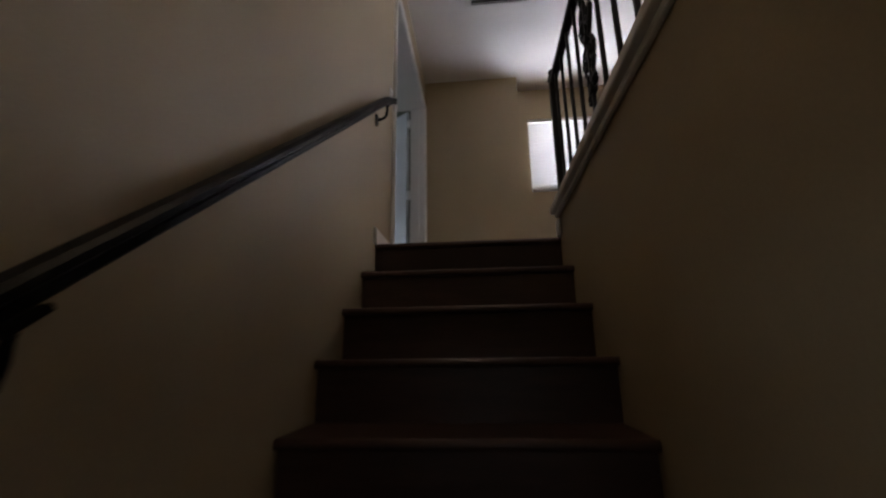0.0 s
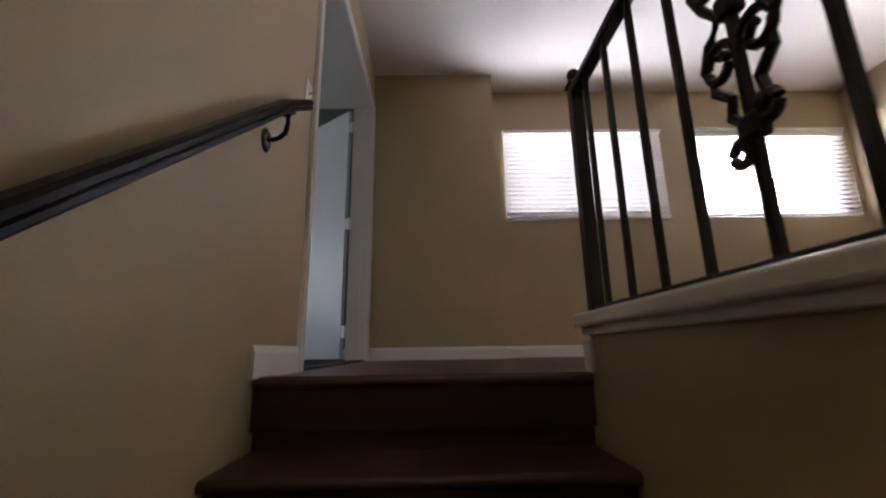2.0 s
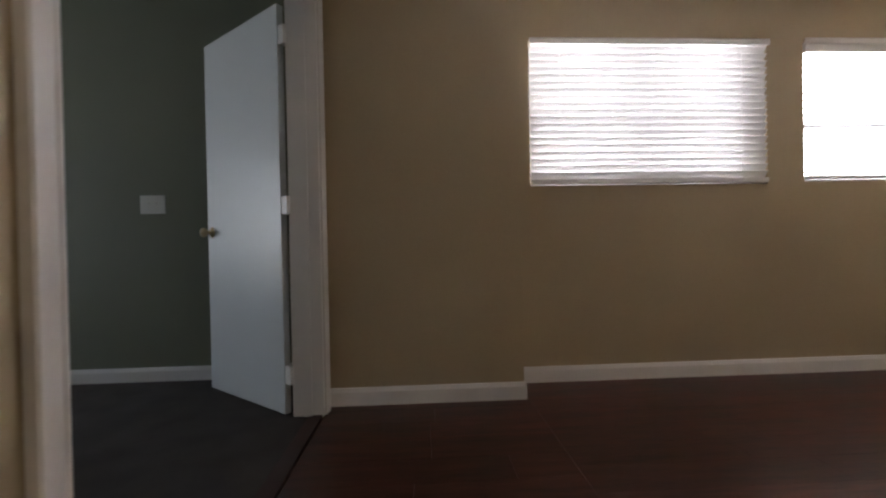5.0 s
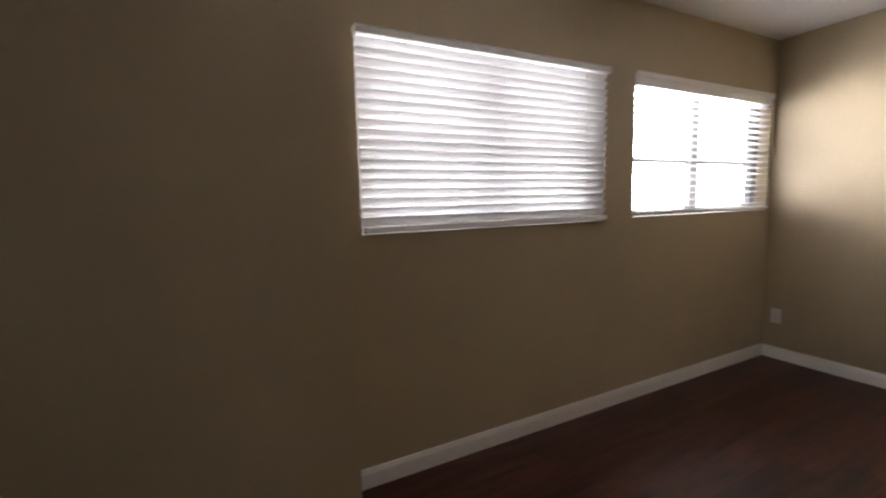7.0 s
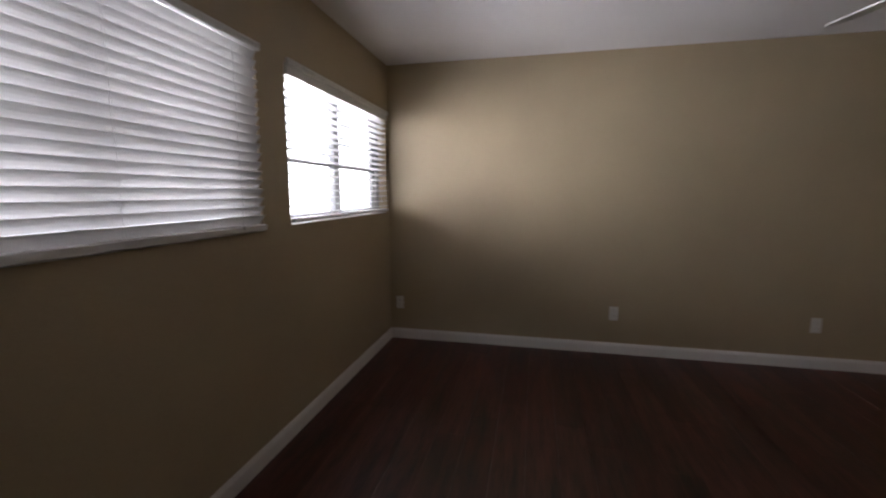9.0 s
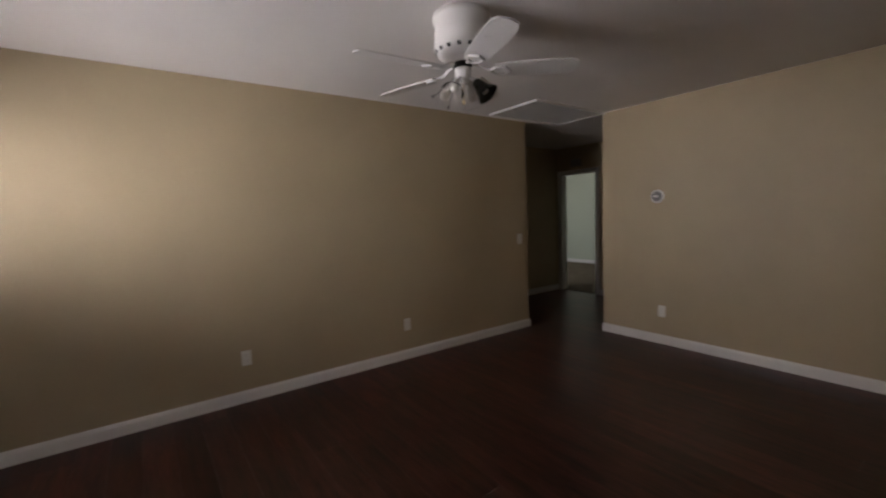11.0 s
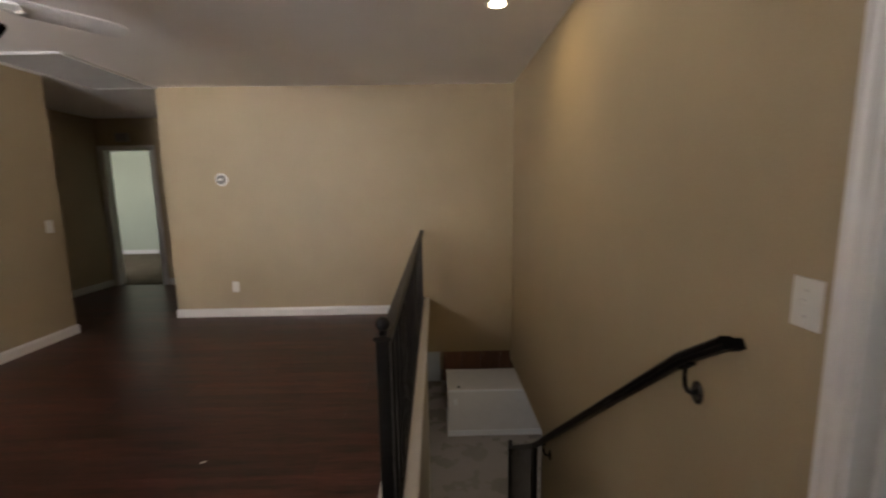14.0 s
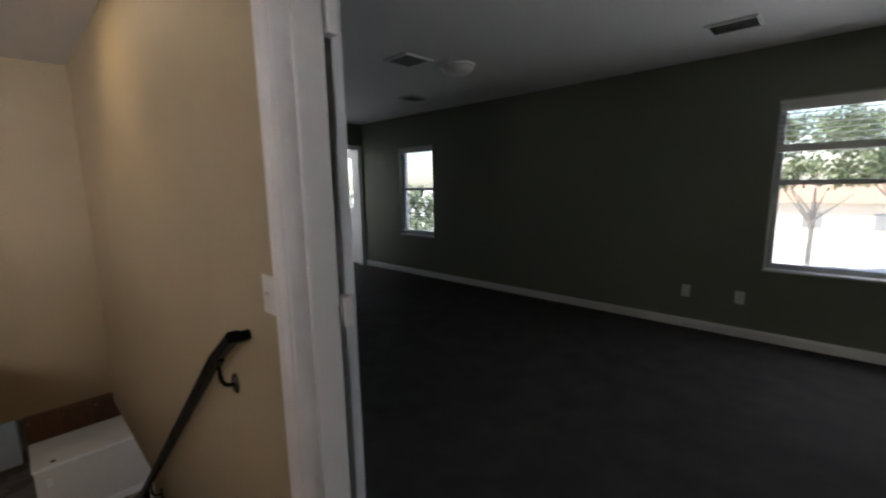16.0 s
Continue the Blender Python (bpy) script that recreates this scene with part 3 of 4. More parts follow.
ID = Matrix.Identity(4)
for i, (x0, x1, z0, z1) in enumerate((W1, W2)):
    # frame, mullion and muntins carry the dark backlit tone in their colour
    wdw = slider_window("window_%d" % (i + 1), "sliding window with a cross bar, frame coloured dark as a silhouette", x0, x1, z0, z1, 2.315, ID, M_FRAME_BACKLIT)
    xm = (x0 + x1) / 2 - 0.03
    hm = 0.024 if i == 0 else 0.044
    bar(wdw, "mullion", (xm - hm, xm + hm, 2.318, 2.37, z0 + 0.045, z1 - 0.045), M_FRAME_BACKLIT)
    bar(wdw, "sash_stile", (x1 - 0.13, x1 - 0.046, 2.325, 2.36, z0 + 0.045, z1 - 0.045), M_FRAME_BACKLIT)
    zb = z0 + 0.42 * (z1 - z0)
    bar(wdw, "muntin", (x0 + 0.045, xm - 0.046, 2.335, 2.35, zb - 0.015, zb + 0.015), M_FRAME_BACKLIT)
    bar(wdw, "muntin", (xm + 0.046, x1 - 0.13, 2.335, 2.35, zb - 0.015, zb + 0.015), M_FRAME_BACKLIT)
    pane(wdw, x0 + 0.04, xm, 2.34, z0 + 0.04, z1 - 0.04)
    pane(wdw, xm, x1 - 0.04, 2.352, z0 + 0.04, z1 - 0.04)
    bm = bmesh.new()
    add_box(bm, x0, x1, 2.241, 2.315, z0 - 0.01, z0 + 0.003, 0.002)
    part("window_sill", bm, M_TRIM, wdw)


def blind(name, label, x0, x1, z0, z1, y, tilt, count, m, pitch, slat_mat=None, stack=0.02, top=0.1):
    """Venetian blind facing -y: valance, slats, bottom rail, ladder cords and wand."""
    root = thing(name, label, "window blind", "window blinds")
    root.matrix_world = m @ Matrix.Translation((x0, y, z1))
    w = x1 - x0
    hgt = z1 - z0
    bm = bmesh.new()
    sweep(bm, ((-0.002, 0.012), (0.002, 0.006), (0.0, 0.0), (0.0, -0.016), (0.003, -0.02), (0.012, -0.02), (0.012, 0.012)), [(-0.003, -0.03, 0), (w + 0.003, -0.03, 0)], (0, 1, 0), up=(0, 0, 1))
    part("valance", bm, M_TRIM, root)
    part("headrail", boxes((0.004, w - 0.004, -0.016, 0.03, 0.024 - top, -0.005)), M_TRIM, root)
    bm = bmesh.new()
    d = 0.05
    n = 4
    ring = []
    for k in range(n + 1):
        u = (k / n - 0.5) * d
        c = 0.003 * (1 - (2 * k / n - 1) ** 2)
        ring.append((u, c))
    prof = [(u, c + 0.0013) for u, c in ring] + [(u, c - 0.0013) for u, c in reversed(ring)]
    sweep(bm, prof, [(0.001, 0, 0), (w - 0.001, 0, 0)], (0, 1, 0), up=(0, 0, 1))
    first = None
    rnd = random.Random(int(x0 * 100) + 7)
    for k in range(count):
        z = -top - k * pitch
        mm = pose(0, 0.006, z, tilt + rnd.uniform(-0.7, 0.7), rnd.uniform(-0.015, 0.015), 0)
        if first is None:
            first = part("slat", bm, slat_mat or M_SLAT_TONED, root)
            first.matrix_local = mm
        else:
            share("slat", first, mm, root)
    zb = -top - (count - 1) * pitch - 0.022
    bm = bmesh.new()
    add_box(bm, 0.006, w - 0.006, -0.022, 0.03, zb - stack, zb, 0.004)
    part("bottom_rail", bm, M_TRIM, root)
    for f in ((0.12, 0.5, 0.88) if w > 1.0 else (0.2, 0.8)):
        for yy in (-0.024, 0.032):
            part("ladder_cord", boxes((f * w - 0.0008, f * w + 0.0008, yy - 0.0006, yy + 0.0006, zb, -0.05)), M_SLAT, root)
    for f in ((0.12, 0.88) if w > 1.0 else ()):
        bm = bmesh.new()
        add_ball(bm, (f * w, -0.028, zb - 0.006), 0.006, 1.4, 10)
        part("cord_tassel", bm, M_PLASTIC, root)
    return root


blind("window_blind", "white faux wood blind with its slats tilted shut", W1[0] + 0.004, W1[1] - 0.004, W1[2], W1[3] - 0.014, 2.236, -57, 19, ID, 0.04144, M_SLAT, 0.028, 0.045)
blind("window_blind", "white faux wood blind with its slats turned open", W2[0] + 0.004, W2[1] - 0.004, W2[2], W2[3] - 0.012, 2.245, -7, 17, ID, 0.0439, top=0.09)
# green room windows face +x: built on the local -y side and turned
TG = pose(GX, 0, 0, 0, 0, 90)
for (y0, y1, z0, z1), nm in ((G1, "window_3"), (G2, "window_4")):
    wdw = slider_window(nm, "white vinyl sash window onto the garden", y0, y1, z0, z1, 0.08, TG)
    zm = z0 + 0.53 * (z1 - z0)
    bar(wdw, "meeting_rail", (y0 + 0.045, y1 - 0.045, 0.085, 0.13, zm - 0.02, zm + 0.02))
    pane(wdw, y0 + 0.04, y1 - 0.04, 0.1, z0 + 0.04, zm)
    pane(wdw, y0 + 0.04, y1 - 0.04, 0.115, zm, z1 - 0.04)
    bm = bmesh.new()
    add_box(bm, y0 - 0.01, y1 + 0.01, -0.012, 0.08, z0 - 0.015, z0 + 0.004, 0.003)
    part("window_sill", bm, M_TRIM, wdw)
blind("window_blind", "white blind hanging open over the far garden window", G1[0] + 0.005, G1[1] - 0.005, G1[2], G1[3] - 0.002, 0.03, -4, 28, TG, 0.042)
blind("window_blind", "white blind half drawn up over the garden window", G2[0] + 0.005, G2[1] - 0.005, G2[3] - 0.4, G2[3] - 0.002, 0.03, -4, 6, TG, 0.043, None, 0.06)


# ---- fixtures on walls ----
def wall_frame(p, n):
    """Pose with local +z along the wall normal n and local +y up."""
    z = Vector(n)
    y = Vector((0, 0, 1))
    x = y.cross(z)
    m = Matrix((x, y, z)).transposed().to_4x4()
    m.translation = p
    return m


def outlet(p, n, label="white duplex power outlet on the wall"):
    root = thing("power_outlet", label, "outlet", "power outlets")
    root.matrix_world = wall_frame(p, n)
    bm = bmesh.new()
    add_box(bm, -0.035, 0.035, -0.0575, 0.0575, 0, 0.006, 0.002)
    part("cover_plate", bm, M_PLASTIC, root)
    for dy in (-0.02, 0.02):
        bm = bmesh.new()
        add_box(bm, -0.017, 0.017, dy - 0.014, dy + 0.014, 0.005, 0.008, 0.003)
        soc = part("socket", bm, M_PLASTIC, root)
        for dx in (-0.006, 0.006):
            part("slot", boxes((dx - 0.001, dx + 0.001, dy - 0.004, dy + 0.005, 0.0079, 0.0084)), M_DARK, soc)
    bm = bmesh.new()
    add_cyl(bm, (0, 0, 0.005), (0, 0, 0.0072), 0.003, seg=10)
    part("screw", bm, M_PLASTIC, root)
    return root


def switch(p, n, label="white toggle light switch on the wall", gangs=1):
    root = thing("light_switch", label, "light switch", "light switches")
    root.matrix_world = wall_frame(p, n)
    w = 0.0375 * gangs
    bm = bmesh.new()
    add_box(bm, -w, w, -0.0575, 0.0575, 0, 0.006, 0.002)
    part("cover_plate", bm, M_PLASTIC, root)
    for g in range(gangs):
        x = (g - (gangs - 1) / 2) * 0.046
        bm = bmesh.new()
        add_box(bm, -0.005, 0.005, -0.004, 0.004, 0.0, 0.016, 0.0015, pose(x, 0.002, 0.004, -25, 0, 0))
        part("toggle", bm, M_PLASTIC, root)
        for dy in (-0.03, 0.03):
            bm = bmesh.new()
            add_cyl(bm, (x, dy, 0.005), (x, dy, 0.0072), 0.003, seg=10)
            part("screw", bm, M_STEEL, root)
    return root


outlet((4.394, 0.295, 0.345), (-1, 0, 0))
outlet((4.394, -1.145, 0.34), (-1, 0, 0))
outlet((4.394, 2.15, 0.34), (-1, 0, 0), "white outlet plate near the room corner")
outlet((3.03, -3.319, 0.335), (0, 1, 0))
outlet((GX + 0.001, 0.468, 0.36), (1, 0, 0), "white outlet on the dark green wall")
outlet((GX + 0.001, 0.89, 0.36), (1, 0, 0), "white outlet on the dark green wall")
outlet((-1.78, 2.499, 0.40), (0, -1, 0), "white outlet on the dark green wall")
switch((4.394, -2.72, 1.07), (-1, 0, 0))
switch((0.001, 0.278, 1.088), (1, 0, 0), "white light switch beside the doorway above the handrail")
switch((-1.177, 2.499, 1.11), (0, -1, 0), "white double light switch on the dark green wall", 2)
switch((3.686, -3.38, 1.14), (1, 0, 0), "white light switch at the hallway corner")

thermo = thing("thermostat", "round white thermostat with a grey display", "thermostat")
thermo.matrix_world = wall_frame((3.08, -3.319, 1.49), (0, 1, 0))
bm = bmesh.new()
add_lathe(bm, [(0, 0), (0.066, 0), (0.066, 0.006), (0.058, 0.012), (0.05, 0.013), (0.0, 0.013)], (0, 0, 0), 32)
part("backplate", bm, M_PLASTIC, thermo, smooth=False)
bm = bmesh.new()
add_lathe(bm, [(0.05, 0.012), (0.047, 0.028), (0.042, 0.032), (0, 0.033)], (0, 0, 0), 32)
part("dial", bm, M_GREYPL, thermo, "grey thermostat dial")
part("display", boxes((-0.022, 0.022, -0.008, 0.01, 0.0325, 0.035)), M_PLASTIC, thermo)

chime = thing("door_chime", "small grey chime box above the hallway door", "door chime")
chime.matrix_world = wall_frame((5.30, -5.049, 2.16), (0, 1, 0))
bm = bmesh.new()
add_box(bm, -0.09, 0.09, -0.06, 0.06, 0, 0.045, 0.008)
part("cover", bm, M_GRILLE, chime)
for k in range(5):
    part("louvre", boxes((-0.07, 0.07, -0.04 + k * 0.018, -0.034 + k * 0.018, 0.045, 0.047)), M_GREYPL, chime)

# ---- recessed lamp over the stairs ----
can = thing("recessed_light", "lit round recessed ceiling light over the stairs", "ceiling light")
can.location = (0.444, -1.46, H)
bm = bmesh.new()
add_lathe(bm, [(0.053, -0.003), (0.07, -0.006), (0.076, -0.001), (0.076, 0.0), (0.053, 0.0)], (0, 0, 0), 36)
part("trim_ring", bm, M_FAN, can, smooth=True)
bm = bmesh.new()
add_lathe(bm, [(0.0, -0.0035), (0.052, -0.0025), (0.052, -0.0005), (0, -0.0005)], (0, 0, 0), 32)
part("lens", bm, M_LAMP, can, "glowing warm lens")
# unseen fixture added to go with the kitchen fill lamp
kl = thing("recessed_light", "added unseen round fill light in the lower ceiling", "ceiling light")
kl.location = (0.6, -4.6, LC)
bm = bmesh.new()
add_lathe(bm, [(0.062, -0.003), (0.088, -0.006), (0.095, -0.001), (0.095, 0.0), (0.062, 0.0)], (0, 0, 0), 36)
part("trim_ring", bm, M_FAN, kl)
bm = bmesh.new()
add_lathe(bm, [(0.0, -0.0035), (0.061, -0.0025), (0.061, -0.0005), (0, -0.0005)], (0, 0, 0), 32)
part("lens", bm, M_LAMP, kl, "glowing warm lens")


# ---- ceiling grilles ----
def grille(name, label, x0, x1, y0, y1, z, along='x', pitch=0.03, material=None, border=0.03, drop=0.014):
    root = thing(name, label, "air vent")
    root.location = ((x0 + x1) / 2, (y0 + y1) / 2, z)
    hx, hy = (x1 - x0) / 2, (y1 - y0) / 2
    material = material or M_GRILLE
    for nm, r in (("frame", (-hx, hx, -hy, -hy + border)), ("frame", (-hx, hx, hy - border, hy)), ("frame", (-hx, -hx + border, -hy + border, hy - border)), ("frame", (hx - border, hx, -hy + border, hy - border))):
        bm = bmesh.new()
        add_box(bm, *r, -drop, 0, 0.003)
        part(nm, bm, M_TRIM, root)
    part("backing", boxes((-hx + border, hx - border, -hy + border, hy - border, -0.004, -0.001)), M_DARK if material is not M_GRILLE else M_GRILLE, root)
    span = (hy if along == 'x' else hx) - border
    n = int(2 * span / pitch)
    first = None
    for k in range(n):
        c = -span + (k + 0.5) * 2 * span / n
        mm = pose(0, c, -0.008, 35, 0, 0) if along == 'x' else pose(c, 0, -0.008, 0, 35, 0)
        if first is None:
            bm = boxes((-hx + border, hx - border, -pitch * 0.36, pitch * 0.36, -0.0008, 0.0008)) if along == 'x' else boxes((-pitch * 0.36, pitch * 0.36, -hy + border, hy - border, -0.0008, 0.0008))
            first = part("louvre", bm, material, root)
            first.matrix_local = mm
        else:
            share("louvre", first, mm, root)
    return root


grille("return_air_grille", "large grey return air grille in the ceiling by the hallway", 3.64, 4.29, -3.30, -2.2, H, 'x', 0.028, border=0.014, drop=0.02)
grille("ceiling_vent", "white framed supply vent in the ceiling above the landing", 0.52, 1.07, 0.68, 0.975, H, 'x', 0.03, M_TRIM)
grille("ceiling_vent", "white supply vent in the green room ceiling", -3.2, -2.94, 0.67, 0.975, H, 'y', 0.05, M_TRIM, 0.02)
grille("ceiling_vent", "dark square return vent in the green room ceiling", -2.12, -1.82, -1.42, -1.12, H, 'x', 0.03, M_GREYPL)
grille("ceiling_vent", "dark vent at the far end of the green room ceiling", -3.2, -2.9, -2.5, -2.25, H, 'x', 0.03, M_GREYPL)
dome = thing("ceiling_dome_light", "unlit white glass dome light on the green room ceiling", "ceiling light")
dome.location = (-2.4, -1.1, H)
bm = bmesh.new()
add_lathe(bm, [(0.16, 0), (0.16, -0.02), (0.145, -0.024), (0.0, -0.024)], (0, 0, 0), 32)
part("base", bm, M_FAN, dome)
bm = bmesh.new()
add_lathe(bm, [(0.143, -0.023), (0.13, -0.05), (0.09, -0.075), (0.03, -0.086), (0.0, -0.087)], (0, 0, 0), 32)
part("shade", bm, M_BULB, dome, smooth=True)

# ---- ceiling fan ----
fan = thing("ceiling_fan", "white five-blade ceiling fan with a light kit, one shade dark", "ceiling fan")
FAN = (2.73, -0.585)
fan.location = (*FAN, H)
bm = bmesh.new()
add_lathe(bm, [(0.0, 0), (0.15, 0), (0.152, -0.03), (0.14, -0.06), (0.145, -0.09), (0.15, -0.165), (0.13, -0.205), (0.1, -0.232), (0.07, -0.242), (0.0, -0.242)], (0, 0, 0), 40)
part("motor_housing", bm, M_FAN, fan, smooth=True)
for k in range(16):
    a = 2 * math.pi * k / 16
    bm = bmesh.new()
    add_box(bm, -0.009, 0.009, -0.002, 0.002, -0.009, 0.009, 0, pose(0.139 * math.cos(a), 0.139 * math.sin(a), -0.188, 0, 0, 90 + math.degrees(a)) @ pose(0, 0, 0, 35, 0, 0))
    part("vent_slot", bm, M_DARK, fan)
bm = bmesh.new()
add_lathe(bm, [(0.0, -0.264), (0.03, -0.264), (0.044, -0.27), (0.044, -0.3), (0.036, -0.318), (0.046, -0.326), (0.04, -0.345), (0.0, -0.35)], (0, 0, 0), 32)
part("switch_housing", bm, M_FAN, fan, smooth=True)
bm = bmesh.new()
add_lathe(bm, [(0.0, -0.24), (0.05, -0.24), (0.046, -0.266), (0.0, -0.266)], (0, 0, 0), 28)
part("collar", bm, M_DARK, fan, "dark collar under the motor")
DEP = math.atan2(-0.93, 0.366)
blade0 = arm0 = None
for k in range(5):
    ang = math.degrees(DEP) - 90 + 0.0 + (29.5 + 72 * k)
    # lateral axis lies at DEP - 90 degrees; turn towards depth is positive
    mm = pose(0, 0, -0.285, 0, 0, ang)
    if blade0 is None:
        bm = bmesh.new()
        out = [(0.17, -0.055), (0.24, -0.063), (0.45, -0.068), (0.56, -0.064), (0.6, -0.045), (0.612, 0.0), (0.6, 0.045), (0.56, 0.064), (0.45, 0.068), (0.24, 0.063), (0.17, 0.055)]
        lo = [bm.verts.new((x, y, -0.003)) for x, y in out]
        hi = [bm.verts.new((x, y, 0.004)) for x, y in out]
        bm.faces.new(lo)
        bm.faces.new(hi)
        for i in range(len(out)):
            bm.faces.new((lo[i], lo[(i + 1) % len(out)], hi[(i + 1) % len(out)], hi[i]))
        blade0 = part("blade", bm, M_FAN, fan)
        blade0.matrix_local = mm @ pose(0, 0, 0, -12, 0, 0)
        bm = bmesh.new()
        add_tube(bm, [(0.06, 0, 0.036), (0.09, 0, 0.03), (0.12, 0, 0.014), (0.15, 0, 0.004)], 0.009, 8)
        add_tube(bm, [(0.14, 0.0, 0.004), (0.17, 0.03, 0.002), (0.22, 0.038, 0.0), (0.25, 0.0, -0.004), (0.22, -0.038, 0.0), (0.17, -0.03, 0.002), (0.14, 0.0, 0.004)], 0.007, 8)
        arm0 = part("blade_iron", bm, M_FAN, fan)
        arm0.matrix_local = mm @ pose(0, 0, -0.006, -12, 0, 0)
    else:
        share("blade", blade0, mm @ pose(0, 0, 0, -12, 0, 0), fan)
        share("blade_iron", arm0, mm @ pose(0, 0, -0.006, -12, 0, 0), fan)
for ang, mtl, lab in ((6, M_SMOKE, "dark smoked bell shade"), (96, M_SHADE, "clear fluted glass bell shade"), (186, M_SHADE, "clear fluted glass bell shade"), (276, M_SHADE, "clear fluted glass bell shade")):
    wang = math.degrees(DEP) - 90 + ang
    base = pose(0, 0, -0.328, 0, 0, wang)
    bm = bmesh.new()
    add_tube(bm, [base @ Vector(p) for p in ((0.02, 0, 0), (0.05, 0, -0.004), (0.07, 0, -0.02))], 0.011, 10)
    part("lamp_arm", bm, M_FAN, fan)
    tilt = base @ pose(0.07, 0, -0.02, 0, -42, 0)
    bm = bmesh.new()
    prof = [(0.02, 0.0), (0.026, -0.015), (0.031, -0.04), (0.042, -0.075), (0.06, -0.105), (0.057, -0.105), (0.039, -0.075), (0.028, -0.04), (0.023, -0.015), (0.017, -0.002)]
    add_lathe(bm, prof, (0, 0, 0), 24, tilt)
    part("shade", bm, mtl, fan, lab, True)
    bm = bmesh.new()
    add_lathe(bm, [(0.0, 0.0), (0.013, -0.005), (0.013, -0.03), (0.022, -0.05), (0.024, -0.068), (0.016, -0.085), (0.0, -0.09)], (0, 0, 0), 18, tilt)
    part("bulb", bm, M_BULB, fan, smooth=True)
bm = bmesh.new()
add_tube(bm, [(0.0, 0.0, -0.348), (0.0, 0.0, -0.44)], 0.0015, 6)
add_ball(bm, (0, 0, -0.445), 0.008, 1.6, 10)
part("pull_chain", bm, M_BRASS, fan, "brass pull chain")

# ---- kitchen seen below the stairwell ----
pen = thing("kitchen_peninsula", "white panelled kitchen peninsula with a cream laminate top", "kitchen island", at=(-0.16, -6.49, LOW))
part("body", boxes((-1.1, 0.832, -0.42, 0.432, 0.105, 0.87)), M_PANEL, pen)
part("kick", boxes((-1.1, 0.845, -0.41, 0.446, 0.0, 0.105)), M_TRIM, pen, "white baseboard strip")
bm = bmesh.new()
add_box(bm, -1.14, 0.845, -0.45, 0.448, 0.87, 0.915, 0.006)
part("worktop", bm, M_CREAM, pen, "cream laminate worktop with a white edge")
part("edge_strip", boxes((-1.138, 0.842, 0.448, 0.452, 0.876, 0.91)), M_TRIM, pen)
outlet((0.533, -6.057, LOW + 0.674), (0, 1, 0), "white outlet on the peninsula panel")
item = thing("sink_strainer", "small dark drain cover lying on the worktop", "drain cover", at=(0.462, -6.157, LOW + 0.915))
bm = bmesh.new()
add_lathe(bm, [(0.0, 0.0), (0.03, 0.0), (0.03, 0.008), (0.018, 0.012), (0.0, 0.012)], (0, 0, 0), 20)
part("cover", bm, M_DARK, item)
for k, x in enumerate((-0.85, -0.4, 0.05, 0.5)):
    cab = thing("kitchen_cabinet", "brown stained wooden kitchen cabinet against the wall", "cabinet", "kitchen cabinets", at=(x, -8.65, LOW))
    part("body", boxes((-0.223, 0.223, -0.3, 0.28, 0.0, 2.0)), M_WOOD, cab)
    for nm, z0, z1 in (("door", 0.1, 0.72), ("drawer_front", 0.75, 0.98), ("door", 1.02, 1.95)):
        bm = bmesh.new()
        add_box(bm, -0.213, 0.213, 0.28, 0.3, z0, z1, 0.004)
        d = part(nm, bm, M_WOOD, cab)
        bm = bmesh.new()
        add_ball(bm, (0.17, 0.31, z1 - 0.06), 0.012, 1, 10)
        part("handle", bm, M_BRASS, d)
fr = thing("refrigerator", "white refrigerator beside the wooden cabinets", "refrigerator", at=(1.13, -8.6, LOW))
bm = bmesh.new()
add_box(bm, -0.33, 0.33, -0.35, 0.32, 0.02, 1.62, 0.01)
part("body", bm, M_DOOR, fr)
for z0, z1 in ((0.08, 1.1), (1.12, 1.61)):
    bm = bmesh.new()
    add_box(bm, -0.33, 0.33, 0.325, 0.39, z0, z1, 0.012)
    d = part("door", bm, M_DOOR, fr)
    bm = bmesh.new()
    add_box(bm, 0.27, 0.295, 0.39, 0.425, z0 + 0.05 if z0 > 1 else z1 - 0.4, z0 + 0.3 if z0 > 1 else z1 - 0.05, 0.005)
    part("handle", bm, M_TRIM, d)

# ---- floor scrap ----
bm = bmesh.new()
add_box(bm, -0.014, 0.014, -0.006, 0.006, 0, 0.003, 0.001, pose(2.03, -0.79, 0.001, 0, 0, 24))
tagged(finish("paper_scrap", bm, M_PLASTIC), "tiny white paper scrap lying on the floor", "litter")

# ---- outdoors ----
structure("ground", boxes((-400, 400, -400, 400, -3.7, -3.5)), M_GROUND, "pale sunlit gravel yard", "ground")


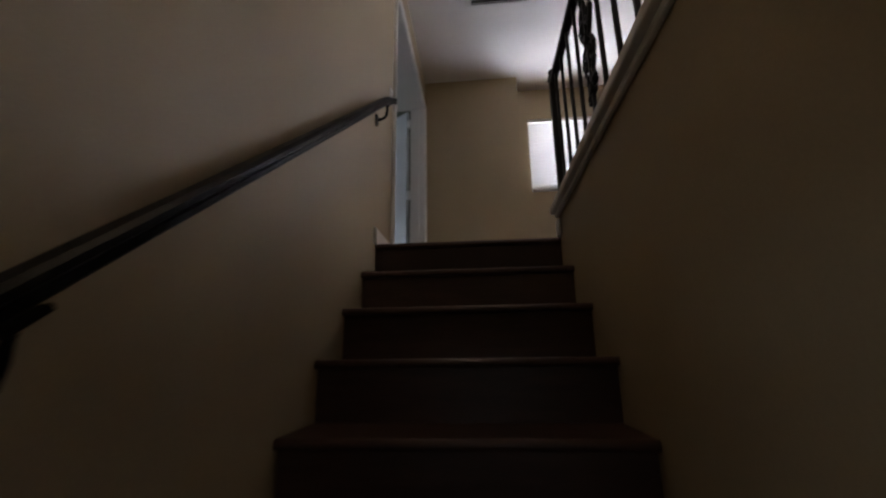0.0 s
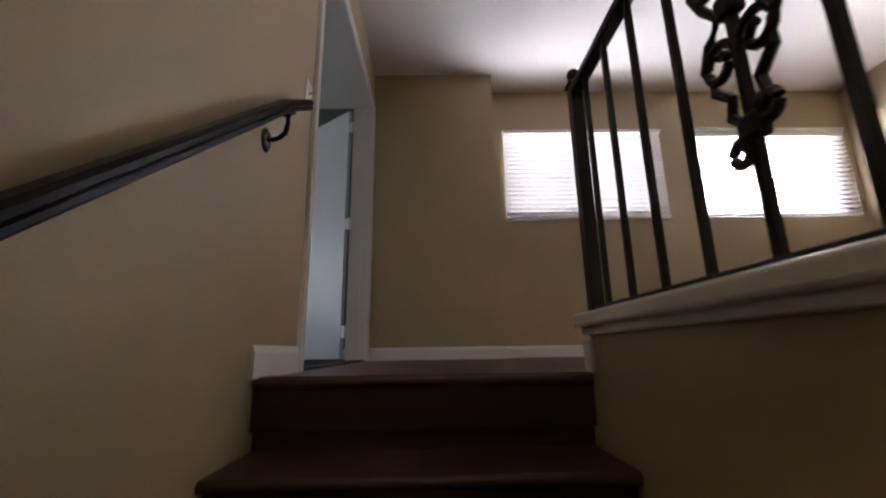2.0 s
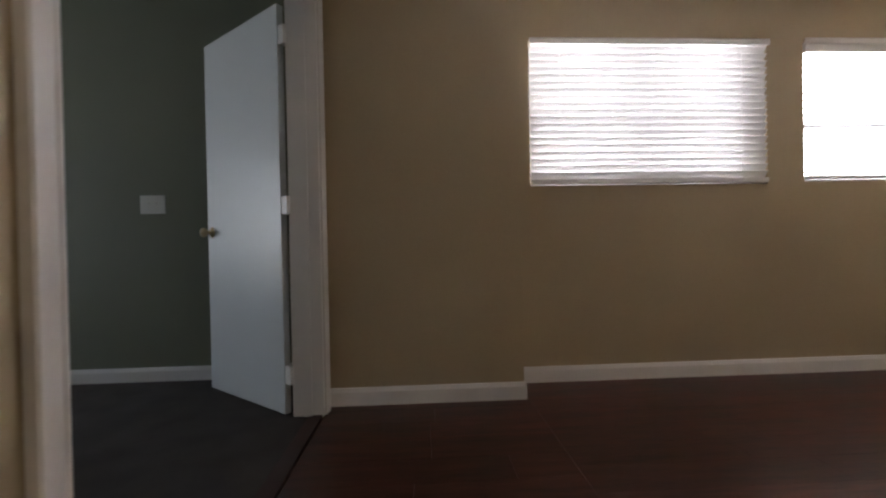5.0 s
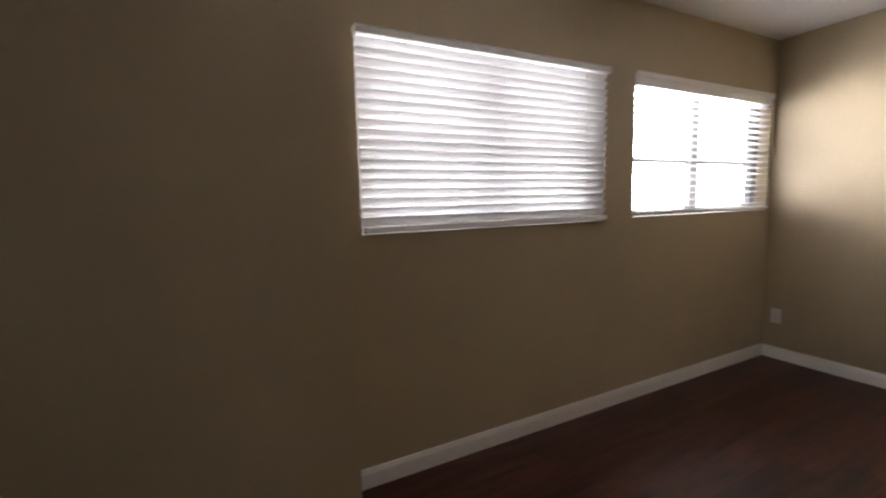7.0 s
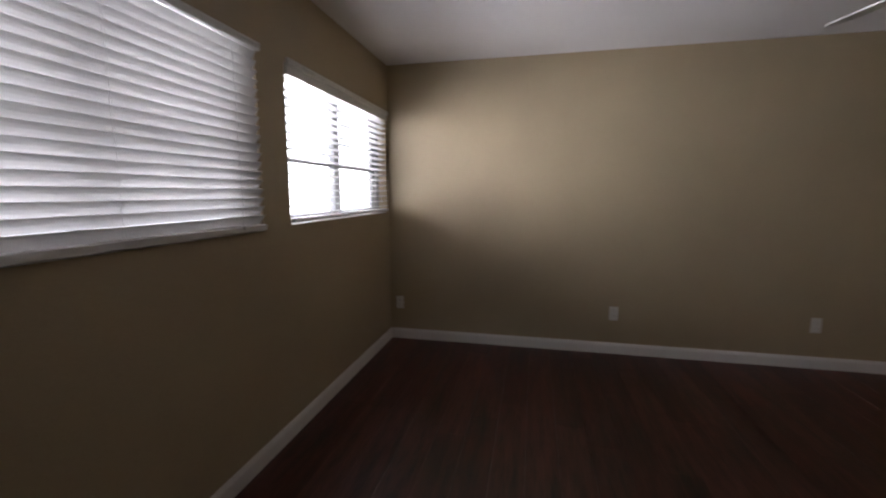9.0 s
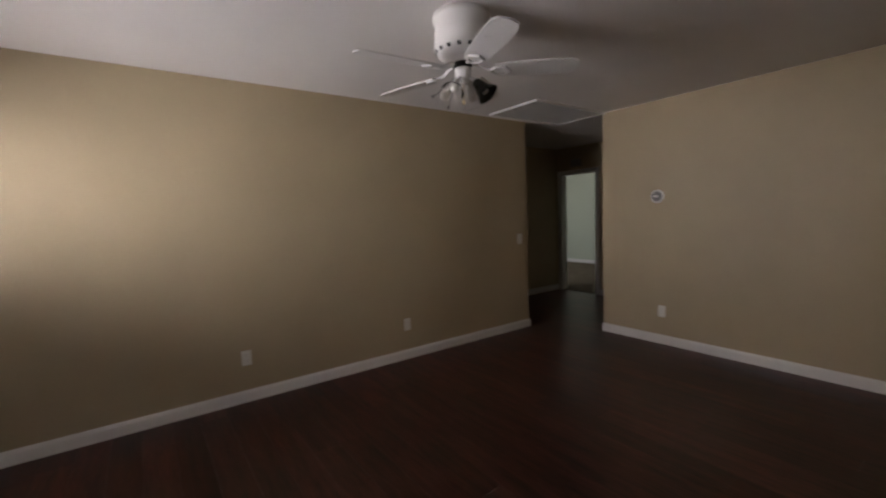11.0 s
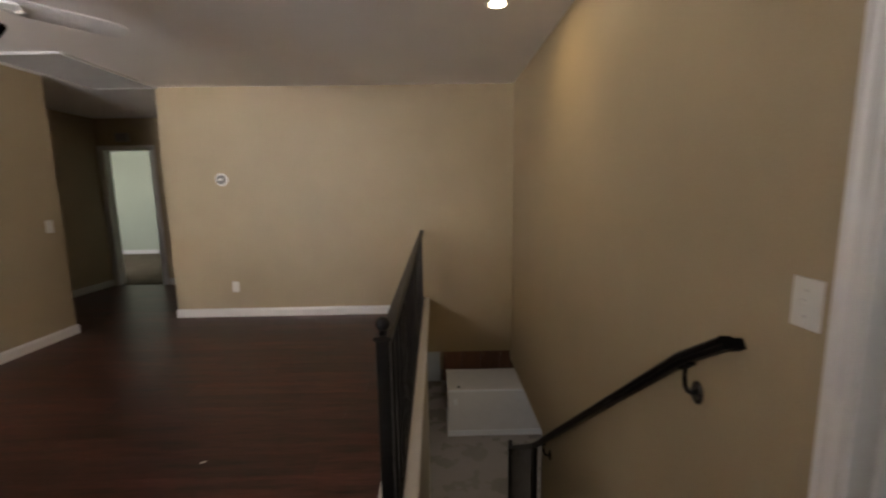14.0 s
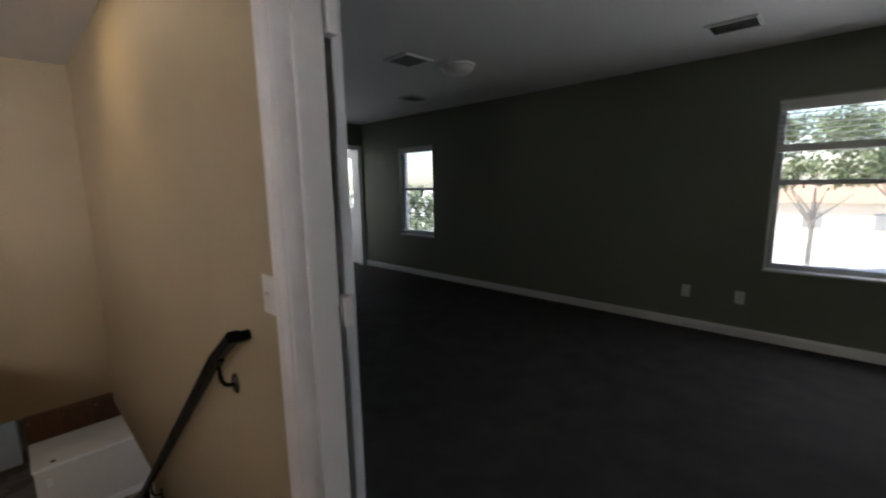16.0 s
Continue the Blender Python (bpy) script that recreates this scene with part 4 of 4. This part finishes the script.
def tree(x, y, height, spread, seed, low=0.42, leaf=1.0, clumps=46):
    rnd = random.Random(seed)
    root = thing("garden_tree", "leafy green garden tree outside the window", "tree", "garden trees", at=(x, y, -3.5))
    bm = bmesh.new()
    add_cyl(bm, (0, 0, 0), (0, 0, height * 0.5), 0.13, 0.08, 10)
    for k in range(7):
        a = rnd.uniform(0, 6.28)
        b = height * rnd.uniform(0.35, 0.5)
        add_cyl(bm, (0, 0, b), (math.cos(a) * spread * 0.6, math.sin(a) * spread * 0.6, b + height * rnd.uniform(0.15, 0.35)), 0.05, 0.015, 7)
    part("trunk", bm, M_BARK, root)
    verts, faces = [], []
    for c in range(clumps):
        a, r = rnd.uniform(0, 6.28), spread * math.sqrt(rnd.uniform(0, 1))
        cx, cy, cz = r * math.cos(a), r * math.sin(a), height * rnd.uniform(low, 1.0)
        cr = spread * rnd.uniform(0.14, 0.3)
        for q in range(64):
            d = Vector((rnd.gauss(0, 1), rnd.gauss(0, 1), rnd.gauss(0, 1))).normalized() * cr * rnd.uniform(0.4, 1)
            u = Vector((rnd.gauss(0, 1), rnd.gauss(0, 1), rnd.gauss(0, 1))).normalized()
            v = u.cross(Vector((0.3, 0.5, 0.8))).normalized()
            s = rnd.uniform(0.04, 0.085) * leaf
            p = Vector((cx, cy, cz)) + d
            i = len(verts)
            verts += [p - u * s, p + v * s * 0.5, p + u * s, p - v * s * 0.5]
            faces.append((i, i + 1, i + 2, i + 3))
    me = bpy.data.meshes.new("crown")
    me.from_pydata([tuple(v) for v in verts], [], faces)
    me.materials.append(M_LEAF)
    o = new("crown", me)
    o.parent = root
    return root


tree(-8.5, -7.2, 4.9, 1.6, 3, 0.45, 1.3, 60)
tree(-25.0, 0.6, 7.6, 2.6, 9, 0.62, 2.0, 64)
tree(-26.5, 3.4, 8.0, 2.8, 21, 0.6, 2.0, 64)
tree(-23.5, 6.6, 7.4, 2.6, 31, 0.62, 2.0, 64)
tree(-24.0, -2.6, 7.2, 2.4, 23, 0.62, 2.0, 64)
tree(-29.0, 9.0, 8.2, 3.0, 37, 0.6, 2.0, 64)
tree(-20.0, 5.0, 1.7, 1.5, 41, 0.1)
tree(-18.5, 1.6, 1.3, 1.3, 43, 0.1)
tree(-9.0, -10.5, 4.6, 1.8, 12)
hs = thing("neighbour_house", "pale stucco neighbouring house with a clay roof", "house", at=(-46, 6, -3.5))
hw = part("wall", boxes((-3, 3, -9, 9, 0, 3.0)), M_STUCCO, hs)
for y in (-6, -2, 2, 6):
    part("window", boxes((3.0, 3.04, y - 0.6, y + 0.6, 1.0, 2.2)), M_GREYPL, hs)
bm = bmesh.new()
v = [bm.verts.new(p) for p in ((-3.5, -9.5, 3.0), (3.5, -9.5, 3.0), (3.5, 9.5, 3.0), (-3.5, 9.5, 3.0), (0, -9.5, 4.5), (0, 9.5, 4.5))]
for f in ((0, 1, 4), (1, 2, 5, 4), (2, 3, 5), (3, 0, 4, 5), (0, 3, 2, 1)):
    bm.faces.new([v[i] for i in f])
part("roof", bm, M_ROOF, hs)

# ---- laminate planks ----
plank_meshes = {}


def plank_mesh(l, w):
    key = (round(l, 3), round(w, 3))
    if key not in plank_meshes:
        c = 0.0004
        verts = [(0, 0, -0.009), (l, 0, -0.009), (l, w, -0.009), (0, w, -0.009), (0, 0, -0.002), (l, 0, -0.002), (l, w, -0.002), (0, w, -0.002), (c, c, 0), (l - c, c, 0), (l - c, w - c, 0), (c, w - c, 0)]
        faces = [(0, 1, 5, 4), (1, 2, 6, 5), (2, 3, 7, 6), (3, 0, 4, 7), (4, 5, 9, 8), (5, 6, 10, 9), (6, 7, 11, 10), (7, 4, 8, 11), (8, 9, 10, 11)]
        me = bpy.data.meshes.new("plank")
        me.from_pydata(verts, [], faces)
        me.materials.append(M_PLANK)
        plank_meshes[key] = me
    return plank_meshes[key]


def planks(x0, x1, y0, y1, seed):
    rnd = random.Random(seed)
    L, W, g = 1.22, 0.165, 0.0004
    y = y0
    while y < y1 - 0.01:
        w = min(W, y1 - y)
        x = x0 - rnd.uniform(0.1, 1.1)
        while x < x1 - 0.02:
            a, b = max(x, x0), min(x + L, x1)
            if b - a > 0.03:
                o = new("plank", plank_mesh(b - a - g, w - g))
                o.parent = floor
                o.location = (a, y, 0)
            x += L
        y += W


planks(1.046, 4.394, -3.319, 2.239, 1)
planks(0.001, 1.045, 0.09, 1.984, 2)
planks(3.686, 5.689, -5.049, -3.32, 3)
planks(4.395, 5.689, -3.32, -2.861, 4)
